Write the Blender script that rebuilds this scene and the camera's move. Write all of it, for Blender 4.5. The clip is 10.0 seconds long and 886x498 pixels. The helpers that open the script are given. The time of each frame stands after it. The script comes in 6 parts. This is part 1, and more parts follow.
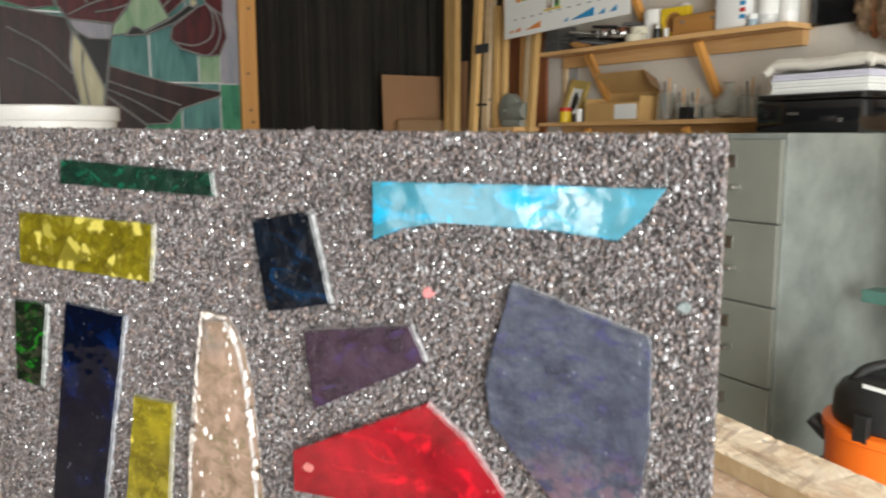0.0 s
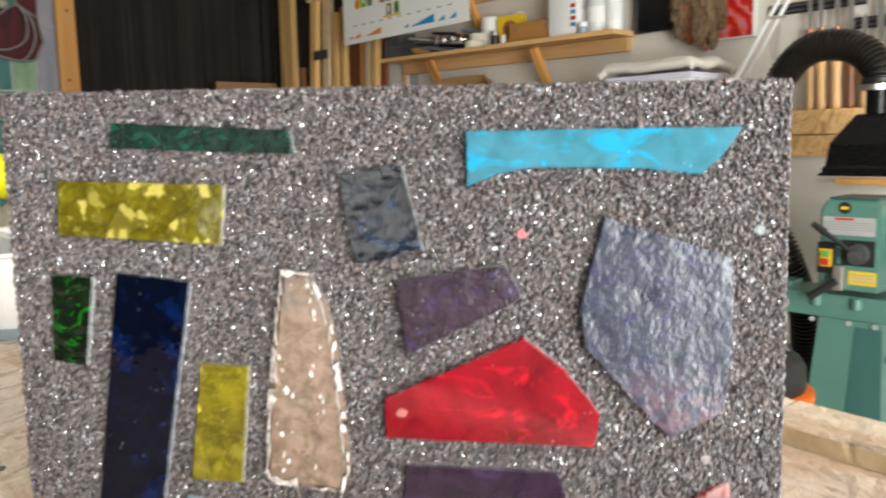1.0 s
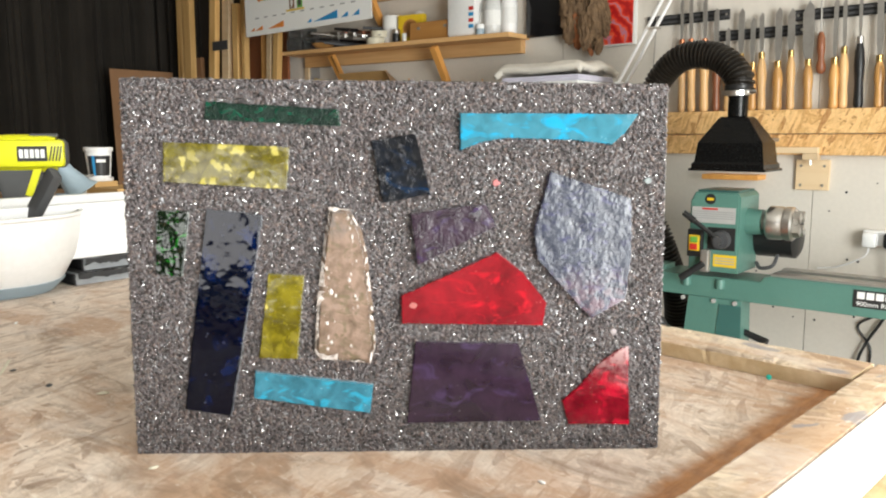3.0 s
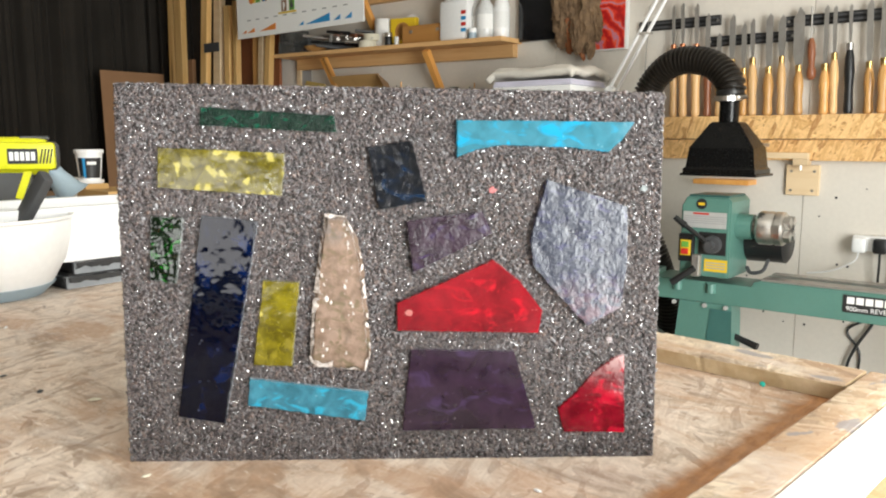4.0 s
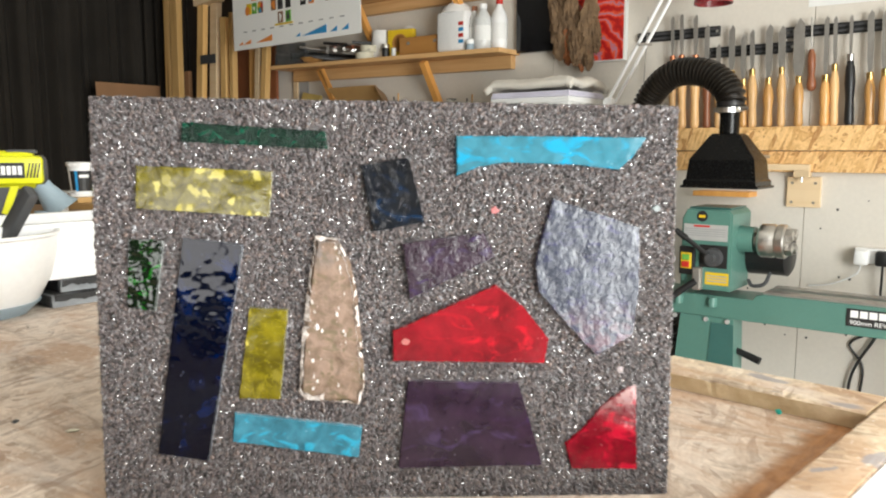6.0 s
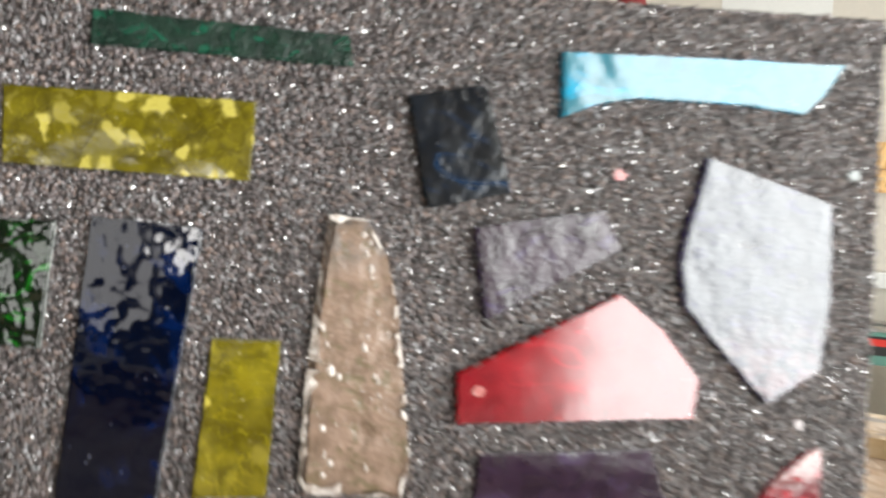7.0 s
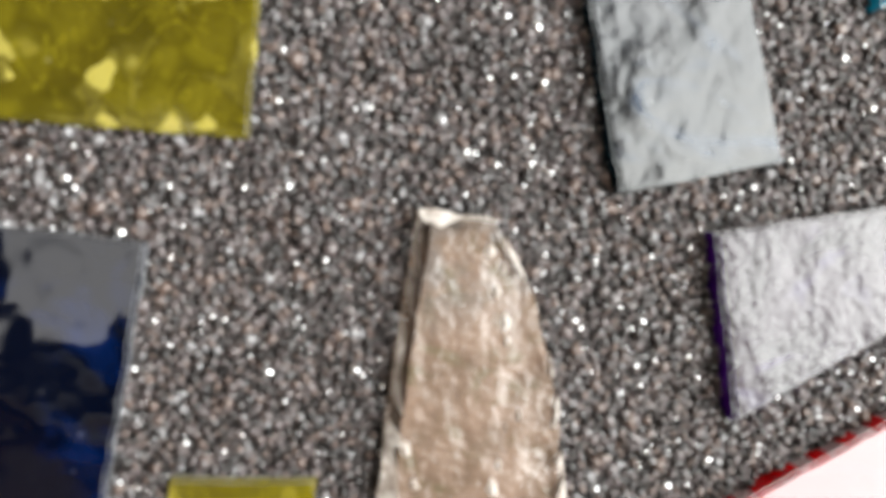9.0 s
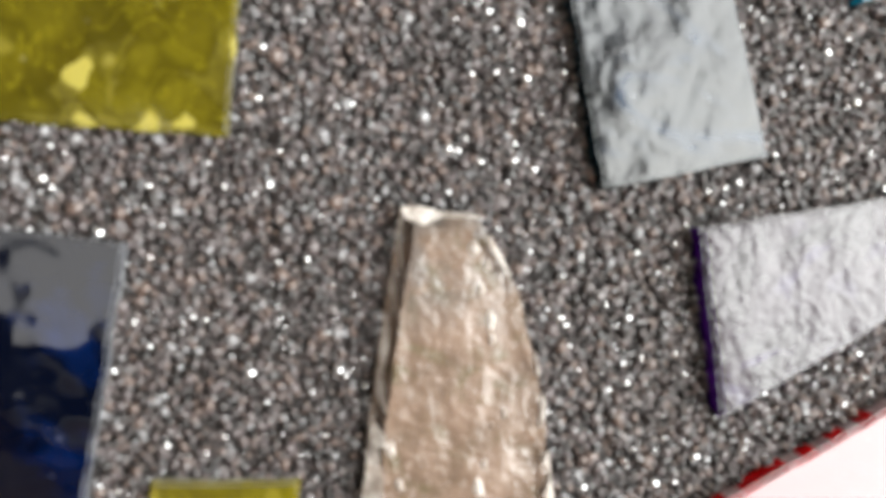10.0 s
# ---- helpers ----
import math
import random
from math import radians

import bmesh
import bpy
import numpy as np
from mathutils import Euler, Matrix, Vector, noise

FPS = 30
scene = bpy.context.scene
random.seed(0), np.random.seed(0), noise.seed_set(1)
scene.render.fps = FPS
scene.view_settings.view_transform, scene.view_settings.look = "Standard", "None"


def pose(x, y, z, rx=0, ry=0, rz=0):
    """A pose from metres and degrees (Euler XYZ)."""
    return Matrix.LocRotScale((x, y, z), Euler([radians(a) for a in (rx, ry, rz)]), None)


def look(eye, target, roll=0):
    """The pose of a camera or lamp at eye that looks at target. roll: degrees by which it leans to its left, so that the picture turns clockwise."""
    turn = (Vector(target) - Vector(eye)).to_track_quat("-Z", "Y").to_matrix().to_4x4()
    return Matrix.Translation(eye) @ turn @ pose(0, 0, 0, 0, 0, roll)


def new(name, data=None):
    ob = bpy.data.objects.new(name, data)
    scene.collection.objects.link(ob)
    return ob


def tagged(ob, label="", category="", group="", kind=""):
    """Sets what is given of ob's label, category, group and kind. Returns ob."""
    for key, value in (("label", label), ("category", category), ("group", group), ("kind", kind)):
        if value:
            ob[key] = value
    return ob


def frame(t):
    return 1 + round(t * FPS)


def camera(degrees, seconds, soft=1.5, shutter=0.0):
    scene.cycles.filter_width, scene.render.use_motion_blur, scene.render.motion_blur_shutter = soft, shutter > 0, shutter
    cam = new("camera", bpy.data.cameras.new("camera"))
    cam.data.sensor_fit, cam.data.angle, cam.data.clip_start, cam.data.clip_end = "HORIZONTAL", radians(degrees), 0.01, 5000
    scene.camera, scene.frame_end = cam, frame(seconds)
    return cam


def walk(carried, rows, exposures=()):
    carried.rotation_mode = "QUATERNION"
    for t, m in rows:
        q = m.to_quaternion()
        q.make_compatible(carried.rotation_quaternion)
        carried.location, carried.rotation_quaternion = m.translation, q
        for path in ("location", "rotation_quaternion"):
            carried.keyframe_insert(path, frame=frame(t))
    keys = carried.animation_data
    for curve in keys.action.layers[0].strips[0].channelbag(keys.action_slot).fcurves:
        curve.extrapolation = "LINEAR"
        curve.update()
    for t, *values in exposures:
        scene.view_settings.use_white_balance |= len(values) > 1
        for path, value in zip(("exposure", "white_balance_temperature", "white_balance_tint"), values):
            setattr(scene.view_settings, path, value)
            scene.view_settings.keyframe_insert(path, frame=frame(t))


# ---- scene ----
cam = camera(59.0, 10.0, soft=2.0, shutter=0.6)
cam.data.dof.use_dof, cam.data.dof.focus_distance, cam.data.dof.aperture_fstop = True, 2.0, 21.0
PATH = [
    (0, (0.203, -0.3275, 1.248), (-0.475, 1.5325, 0.96), -0.25),
    (0.5, (0.164, -0.366, 1.245), (-0.323, 1.555, 0.969), -1.0),
    (1, (0.087, -0.384, 1.222), (-0.173, 1.58, 0.952), -1.4),
    (1.5, (0.048, -0.46, 1.219), (-0.038, 1.522, 0.964), -0.65),
    (2, (0.032, -0.523, 1.224), (-0.004, 1.462, 0.984), -0.6),
    (2.5, (0.025, -0.575, 1.225), (0.01, 1.409, 0.971), -1.1),
    (3, (0.029, -0.578, 1.21), (0.052, 1.401, 0.926), -0.2),
    (4.5, (0.024, -0.575, 1.215), (0.078, 1.406, 0.949), -0.1),
    (5, (0.024, -0.578, 1.216), (0.084, 1.405, 0.96), -0.3),
    (5.5, (0.026, -0.576, 1.215), (0.09, 1.407, 0.958), -0.2),
    (5.7, (0.029, -0.571, 1.219), (0.078, 1.413, 0.976), -0.0),
    (6.8, (-0.0325, -0.36, 1.185), (0.1905, 1.608, 0.909), 1.0),
    (7, (-0.0565, -0.318, 1.175), (0.2805, 1.645, 0.988), 0.7),
    (7.5, (-0.0725, -0.223, 1.183), (0.2875, 1.732, 0.961), 0.6),
    (8, (-0.0745, -0.175, 1.17), (0.2255, 1.793, 0.975), 1.1),
    (8.5, (-0.0735, -0.149, 1.162), (0.2315, 1.823, 1.029), 1.0),
    (9, (-0.0675, -0.148, 1.162), (0.2515, 1.821, 1.018), -0.0),
    (9.5, (-0.0685, -0.147, 1.164), (0.2645, 1.82, 1.025), -0.3),
    (10, (-0.0655, -0.147, 1.161), (0.2715, 1.82, 1.023), -0.5),
]
walk(cam, [(t, look(eye, target, roll)) for t, eye, target, roll in PATH], exposures=((0, -0.02), (2, -0.03), (5.7, -0.03), (6.8, -0.2), (7.5, -0.36), (10, -0.32)))

# ---- world, sun, large lights ----
world = bpy.data.worlds.new("sky")
scene.world = world
world.use_nodes = True
wn = world.node_tree
sky = wn.nodes.new("ShaderNodeTexSky")
sky.sky_type, sky.sun_disc = "NISHITA", False
sky.sun_elevation, sky.sun_rotation = radians(31.8), radians(130)
wn.links.new(sky.outputs[0], wn.nodes["Background"].inputs[0])
wn.nodes["Background"].inputs[1].default_value = 0.12

# The room's frame: x along the tool wall, y into it, z up; the wall's face is y = 0.
ROOM = pose(1.9836, 2.3562, 0, 0, 0, -40.09)

sun_data = bpy.data.lights.new("sun", "SUN")
sun_data.energy, sun_data.angle, sun_data.color = 5.0, radians(0.5), (1.0, 0.96, 0.9)
sun = new("sun", sun_data)
sun.matrix_world = ROOM @ look((7, -3.2, 3.95), (0.6, -3.2, 0))


def sky_lamp(name, m, width, height, watts, colour):
    data = bpy.data.lights.new(name, "AREA")
    data.shape, data.size, data.size_y, data.energy, data.color = "RECTANGLE", width, height, watts, colour
    ob = new(name, data)
    ob.matrix_world = m
    return ob


sky_lamp("door_daylight", ROOM @ look((2.46, -3.25, 1.15), (0.0, -3.25, 1.15)), 2.3, 2.1, 292, (0.975, 1.0, 0.978))
sky_lamp("window_daylight", ROOM @ look((1.51, -6.56, 0.98), (1.51, -3, 0.98)), 0.62, 0.62, 9, (1.0, 0.985, 0.96))
sky_lamp("slit_daylight", ROOM @ look((2.12, -6.56, 1.0), (2.12, -3, 1.0)), 0.2, 0.28, 7, (1.0, 0.985, 0.96))


# ---- materials ----
def node(tree, kind, **values):
    n = tree.nodes.new(kind)
    for key, value in values.items():
        n.inputs[key.replace("_", " ")].default_value = value
    return n


def rgba(c):
    return (*c, 1.0)


def base_material(name):
    m = bpy.data.materials.new(name)
    m.use_nodes = True
    return m, m.node_tree, m.node_tree.nodes["Principled BSDF"]


def mixed(tree, fac, a, b, blend="MIX"):
    mix = tree.nodes.new("ShaderNodeMix")
    mix.data_type, mix.blend_type = "RGBA", blend
    for socket, value in ((mix.inputs[0], fac), (mix.inputs[6], a), (mix.inputs[7], b)):
        if isinstance(value, bpy.types.NodeSocket):
            tree.links.new(value, socket)
        elif isinstance(value, (int, float)):
            socket.default_value = value
        else:
            socket.default_value = rgba(value)
    return mix.outputs[2]


def ramp(tree, fac, stops):
    r = tree.nodes.new("ShaderNodeValToRGB")
    while len(r.color_ramp.elements) < len(stops):
        r.color_ramp.elements.new(0.5)
    for e, (at, c) in zip(r.color_ramp.elements, stops):
        e.position, e.color = at, rgba(c) if not isinstance(c, (int, float)) else (c, c, c, 1)
    tree.links.new(fac, r.inputs[0])
    return r.outputs[0]


def coords(tree, scale=(1, 1, 1)):
    tc = tree.nodes.new("ShaderNodeTexCoord")
    mp = tree.nodes.new("ShaderNodeMapping")
    mp.inputs["Scale"].default_value = scale
    tree.links.new(tc.outputs["Object"], mp.inputs[0])
    return mp.outputs[0]


def noise_tex(tree, vec, scale, detail=4.0, rough=0.55, distortion=0.0):
    n = node(tree, "ShaderNodeTexNoise", Scale=scale, Detail=detail, Roughness=rough, Distortion=distortion)
    tree.links.new(vec, n.inputs["Vector"])
    return n.outputs[0]


def bumped(tree, bsdf, height, strength, distance):
    b = node(tree, "ShaderNodeBump", Strength=strength, Distance=distance)
    tree.links.new(height, b.inputs["Height"])
    tree.links.new(b.outputs[0], bsdf.inputs["Normal"])


def plain(name, colour, dark=None, rough=0.5, metal=0.0, scale=8.0, grain=80.0, bump=0.1, coat=0.0, spread=0.5, stretch=(1, 1, 1), distance=0.002):
    """A surface with stains at one scale and grain at another."""
    m, tree, bsdf = base_material(name)
    dark = dark or tuple(c * 0.75 for c in colour)
    vec = coords(tree, stretch)
    wide, fine = noise_tex(tree, vec, scale, 5), noise_tex(tree, vec, grain, 3)
    blot = ramp(tree, wide, ((0.5 - spread / 2, 0.0), (0.5 + spread / 2, 1.0)))
    col = mixed(tree, blot, dark, colour)
    col = mixed(tree, 0.25, col, mixed(tree, fine, tuple(c * 0.6 for c in colour), tuple(min(1, c * 1.15) for c in colour)))
    tree.links.new(col, bsdf.inputs["Base Color"])
    rr = ramp(tree, fine, ((0.2, max(0.02, rough - 0.1)), (0.8, min(1, rough + 0.1))))
    tree.links.new(rr, bsdf.inputs["Roughness"])
    bsdf.inputs["Metallic"].default_value = metal
    bsdf.inputs["Coat Weight"].default_value = coat
    if bump:
        bumped(tree, bsdf, fine, bump, distance)
    return m


def wood(name, light, dark, axis=2, rough=0.55, ring=14.0):
    """Sawn softwood: streaks along one axis, some knots."""
    m, tree, bsdf = base_material(name)
    stretch = [ring, ring, ring]
    stretch[axis] = ring * 0.06
    info = tree.nodes.new("ShaderNodeObjectInfo")
    add = tree.nodes.new("ShaderNodeVectorMath")
    add.operation = "MULTIPLY_ADD"
    tree.links.new(info.outputs["Random"], add.inputs[0])
    add.inputs[1].default_value = (9, 7, 5)
    tree.links.new(coords(tree, stretch), add.inputs[2])
    vec = add.outputs[0]
    streak = noise_tex(tree, vec, 2.2, 5, 0.6, 0.8)
    fine = noise_tex(tree, vec, 14.0, 3)
    col = ramp(tree, streak, ((0.25, dark), (0.5, tuple((a + b) / 2 for a, b in zip(light, dark))), (0.72, light)))
    spots = node(tree, "ShaderNodeTexVoronoi", Scale=0.55)
    tree.links.new(vec, spots.inputs["Vector"])
    knot = ramp(tree, spots.outputs["Distance"], ((0.04, 1.0), (0.1, 0.0)))
    col = mixed(tree, knot, col, tuple(c * 0.35 for c in dark))
    tone = tree.nodes.new("ShaderNodeMapRange")
    tone.inputs["To Min"].default_value, tone.inputs["To Max"].default_value = 0.78, 1.12
    tree.links.new(info.outputs["Random"], tone.inputs["Value"])
    col = mixed(tree, 1.0, col, tone.outputs[0], "MULTIPLY")
    tree.links.new(col, bsdf.inputs["Base Color"])
    bsdf.inputs["Roughness"].default_value = rough
    bumped(tree, bsdf, fine, 0.15, 0.002)
    return m


def strand_board(name, pale, mid, deep, wear=0.0, scale=26.0, upright=False, smudged=False, strip=None):
    """Oriented strand board: flakes laid over one another at all angles, dusty and stained where it is worn."""
    m, tree, bsdf = base_material(name)
    vec = coords(tree)
    warp = node(tree, "ShaderNodeTexNoise", Scale=22.0, Detail=3.0)
    tree.links.new(vec, warp.inputs["Vector"])
    bent = tree.nodes.new("ShaderNodeVectorMath")
    bent.operation = "MULTIPLY_ADD"
    tree.links.new(warp.outputs["Color"], bent.inputs[0])
    bent.inputs[1].default_value = (0.012, 0.012, 0.012)
    tree.links.new(vec, bent.inputs[2])
    col = height = None
    for turn, thin in ((0.25, 0.2), (1.25, 0.16), (2.1, 0.22), (2.8, 0.15)):
        mp = tree.nodes.new("ShaderNodeMapping")
        mp.inputs["Rotation"].default_value = (0, turn, 0) if upright else (0, 0, turn)
        tree.links.new(bent.outputs[0], mp.inputs[0])
        long = tree.nodes.new("ShaderNodeMapping")
        long.inputs["Scale"].default_value = (1, 1, thin) if upright else (1, thin, 1)
        tree.links.new(mp.outputs[0], long.inputs[0])
        v = node(tree, "ShaderNodeTexVoronoi", Scale=scale * (1 + turn * 0.2))
        tree.links.new(long.outputs[0], v.inputs["Vector"])
        sep = tree.nodes.new("ShaderNodeSeparateColor")
        tree.links.new(v.outputs["Color"], sep.inputs[0])
        tone = ramp(tree, sep.outputs[0], ((0.0, deep), (0.22, mid), (0.58, pale), (1.0, tuple(min(1, c * 1.2) for c in pale))))
        fibre = noise_tex(tree, long.outputs[0], scale * 5, 3, 0.6)
        tone = mixed(tree, 0.35, tone, ramp(tree, fibre, ((0.35, deep), (0.5, mid), (0.62, pale))))
        over = ramp(tree, sep.outputs[1], ((0.52, 0.0), (0.56, 1.0)))
        col = tone if col is None else mixed(tree, over, col, tone)
        height = sep.outputs[2] if height is None else mixed(tree, over, height, sep.outputs[2])
    if wear:
        haze = noise_tex(tree, vec, 9.0, 6, 0.7, 0.4)
        col = mixed(tree, ramp(tree, haze, ((0.3, wear * 0.35), (0.65, wear))), col, (0.64, 0.58, 0.53))
        stain = noise_tex(tree, coords(tree, (1.6, 3.2, 1)), 3.4, 6, 0.65, 1.0)
        col = mixed(tree, ramp(tree, stain, ((0.46, 0.0), (0.58, 0.62))), col, (0.42, 0.235, 0.125))
        grime = noise_tex(tree, coords(tree, (4, 9, 3)), 2.4, 6, 0.7, 0.9)
        col = mixed(tree, ramp(tree, grime, ((0.52, 0.0), (0.66, 0.62))), col, (0.2, 0.13, 0.085))
        chalky = noise_tex(tree, coords(tree, (3, 5, 3)), 2.9, 6, 0.7, 0.7)
        col = mixed(tree, ramp(tree, chalky, ((0.54, 0.0), (0.68, 0.6))), col, (0.68, 0.615, 0.56))
        scuff = noise_tex(tree, coords(tree, (14, 60, 20)), 1.4, 4, 0.7, 0.8)
        col = mixed(tree, ramp(tree, scuff, ((0.62, 0.0), (0.7, 0.6))), col, (0.85, 0.78, 0.7))
        specks = node(tree, "ShaderNodeTexVoronoi", Scale=60.0)
        tree.links.new(vec, specks.inputs["Vector"])
        col = mixed(tree, ramp(tree, specks.outputs["Distance"], ((0.05, 0.7), (0.09, 0.0))), col, (0.75, 0.73, 0.68))
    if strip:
        # Shade along the raised edge, put into the board's colour as a brown band.
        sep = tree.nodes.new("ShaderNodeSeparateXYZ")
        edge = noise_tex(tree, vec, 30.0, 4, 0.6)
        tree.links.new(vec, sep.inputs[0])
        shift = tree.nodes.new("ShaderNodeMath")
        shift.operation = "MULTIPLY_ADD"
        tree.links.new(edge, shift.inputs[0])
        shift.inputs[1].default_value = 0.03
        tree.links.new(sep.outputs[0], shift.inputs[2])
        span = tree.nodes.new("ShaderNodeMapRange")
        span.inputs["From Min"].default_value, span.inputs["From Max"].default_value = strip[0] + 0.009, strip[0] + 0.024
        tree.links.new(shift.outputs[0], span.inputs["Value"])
        # bare: the board's colour with the batten's shade browned into it.
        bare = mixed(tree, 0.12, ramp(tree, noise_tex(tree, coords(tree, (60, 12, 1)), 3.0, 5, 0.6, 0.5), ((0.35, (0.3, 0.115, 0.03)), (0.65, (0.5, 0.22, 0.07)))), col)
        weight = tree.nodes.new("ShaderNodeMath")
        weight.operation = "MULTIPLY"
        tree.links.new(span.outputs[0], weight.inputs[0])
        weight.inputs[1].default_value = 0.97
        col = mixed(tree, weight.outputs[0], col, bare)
    if smudged:
        paint = noise_tex(tree, coords(tree, (1, 2.2, 1)), 17.0, 4, 0.5, 0.3)
        col = mixed(tree, ramp(tree, paint, ((0.63, 0.0), (0.67, 0.8))), col, (0.27, 0.26, 0.28))
    tree.links.new(col, bsdf.inputs["Base Color"])
    bsdf.inputs["Roughness"].default_value = 0.62
    bumped(tree, bsdf, height, 0.3, 0.0012)
    return m


M_PLASTER = plain("grey_plasterboard", (0.69, 0.645, 0.575), (0.64, 0.59, 0.52), 0.75, scale=1.6, grain=60, bump=0.04)
M_FLOOR = plain("concrete_floor", (0.3, 0.275, 0.24), (0.22, 0.2, 0.175), 0.7, scale=2.5, grain=50, bump=0.2)
M_DARKWALL = plain("dark_stained_boards", (0.075, 0.06, 0.05), (0.05, 0.04, 0.034), 0.8, scale=3, grain=70)
M_CEIL = plain("ceiling_boards", (0.72, 0.69, 0.63), None, 0.8, scale=1.5)
# strip marks where the side batten's shade is coloured onto the top.
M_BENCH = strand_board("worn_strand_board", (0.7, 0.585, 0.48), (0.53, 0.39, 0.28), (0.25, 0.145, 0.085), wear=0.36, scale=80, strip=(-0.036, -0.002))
M_LIP = strand_board("lip_strand_board", (0.74, 0.6, 0.42), (0.54, 0.39, 0.22), (0.22, 0.125, 0.06), wear=0.4, scale=85, smudged=True)
M_FARCUT = plain("dusty_cut_edge", (0.66, 0.52, 0.34), (0.4, 0.27, 0.13), 0.8, scale=22, grain=160, bump=0.5, spread=0.3)
# Raw cut board, browned further for the shade on the batten's side.
M_SIDECUT = plain("shaded_bare_cut_edge", (0.36, 0.18, 0.075), (0.22, 0.1, 0.04), 0.8, scale=25, grain=200, bump=0.3)
# Sunlight on the bench's outer edge, put into the colour as white.
M_EDGEWHITE = plain("sunlit_edge_white", (0.85, 0.84, 0.81), (0.78, 0.76, 0.72), 0.6, scale=12, grain=150)
M_OSB = strand_board("clean_strand_board", (0.85, 0.55, 0.25), (0.66, 0.37, 0.13), (0.36, 0.16, 0.05), scale=62, upright=True)
M_PINE = wood("pine", (0.9, 0.6, 0.26), (0.66, 0.37, 0.11), 2)
M_PINE_X = wood("pine_lengthwise", (0.76, 0.48, 0.23), (0.58, 0.32, 0.12), 0)


# ---- mesh helpers ----
def thing(name, m, label, category, group="", kind=""):
    ob = new(name)
    ob.empty_display_size = 0.05
    ob.matrix_world = m
    return tagged(ob, label, category, group, kind)


def part(name, bm, material, parent, label="", m=None, smooth=False):
    mesh = bpy.data.meshes.new(name)
    bm.normal_update()
    bm.to_mesh(mesh)
    bm.free()
    if smooth:
        mesh.shade_smooth()
        mesh.set_sharp_from_angle(angle=radians(38))
    mesh.materials.append(material)
    ob = new(name, mesh)
    if parent is not None:
        ob.parent = parent
    if m is not None:
        ob.matrix_basis = m
    return tagged(ob, label)


def single(name, bm, material, m, label, category, group="", kind="", smooth=False):
    """A thing that is one mesh."""
    ob = part(name, bm, material, None, "", m, smooth)
    return tagged(ob, label, category, group, kind)


def box(x0, x1, y0, y1, z0, z1, bevel=0.0, bm=None, m=None):
    bm = bm or bmesh.new()
    made = bmesh.ops.create_cube(bm, size=1.0)["verts"]
    for v in made:
        v.co = Vector((x0 + (v.co.x + 0.5) * (x1 - x0), y0 + (v.co.y + 0.5) * (y1 - y0), z0 + (v.co.z + 0.5) * (z1 - z0)))
    if bevel:
        edges = list({e for v in made for e in v.link_edges})
        out = bmesh.ops.bevel(bm, geom=edges, offset=bevel, segments=2, affect="EDGES", profile=0.5)
        made = list({v for f in out["faces"] for v in f.verts} | {v for v in made if v.is_valid})
    if m is not None:
        bmesh.ops.transform(bm, matrix=m, verts=[v for v in made if v.is_valid])
    return bm


def rod(p0, p1, r0, r1=None, seg=16, bm=None):
    bm = bm or bmesh.new()
    p0, p1 = Vector(p0), Vector(p1)
    r1 = r0 if r1 is None else r1
    m = Matrix.Translation((p0 + p1) / 2) @ (p1 - p0).to_track_quat("Z", "Y").to_matrix().to_4x4()
    bmesh.ops.create_cone(bm, cap_ends=True, segments=seg, radius1=r0, radius2=r1, depth=(p1 - p0).length, matrix=m)
    return bm


def turned(profile, seg=24, bm=None, m=None):
    """A body of revolution about z from (radius, height) pairs, closed at the ends."""
    bm = bm or bmesh.new()
    rings = []
    for r, z in profile:
        rings.append([bm.verts.new((r * math.cos(2 * math.pi * k / seg), r * math.sin(2 * math.pi * k / seg), z)) for k in range(seg)])
    for a, b in zip(rings, rings[1:]):
        for k in range(seg):
            bm.faces.new((a[k], a[(k + 1) % seg], b[(k + 1) % seg], b[k]))
    bm.faces.new(rings[0][::-1])
    bm.faces.new(rings[-1])
    if m is not None:
        bmesh.ops.transform(bm, matrix=m, verts=[v for ring in rings for v in ring])
    return bm


def tube(points, radius, seg=10, bm=None, ripple=0.0, pitch=1):
    """A round hose along a way; ripple makes its rings stand out."""
    bm = bm or bmesh.new()
    points = [Vector(p) for p in points]
    rings, up = [], Vector((0, 0, 1))
    for i, p in enumerate(points):
        d = (points[min(i + 1, len(points) - 1)] - points[max(i - 1, 0)]).normalized()
        side = d.cross(up)
        side = side.normalized() if side.length > 0.05 else d.cross(Vector((0, 1, 0))).normalized()
        if rings and side.dot(last) < 0:
            side = -side
        last = side
        over = side.cross(d).normalized()
        r = radius + (ripple if (i // pitch) % 2 else 0.0)
        rings.append([bm.verts.new(p + r * (math.cos(a) * side + math.sin(a) * over)) for a in (2 * math.pi * k / seg for k in range(seg))])
    for a, b in zip(rings, rings[1:]):
        for k in range(seg):
            bm.faces.new((a[k], a[(k + 1) % seg], b[(k + 1) % seg], b[k]))
    bm.faces.new(rings[0][::-1])
    bm.faces.new(rings[-1])
    bmesh.ops.recalc_face_normals(bm, faces=bm.faces[:])
    return bm


def curve_way(points, steps=8):
    """A smooth way through some points."""
    pts = [Vector(p) for p in points]
    pts = [2 * pts[0] - pts[1], *pts, 2 * pts[-1] - pts[-2]]
    out = []
    for a, b, c, d in zip(pts, pts[1:], pts[2:], pts[3:]):
        for k in range(steps):
            t = k / steps
            out.append(0.5 * (2 * b + (c - a) * t + (2 * a - 5 * b + 4 * c - d) * t * t + (3 * b - a - 3 * c + d) * t ** 3))
    return [*out, pts[-2]]


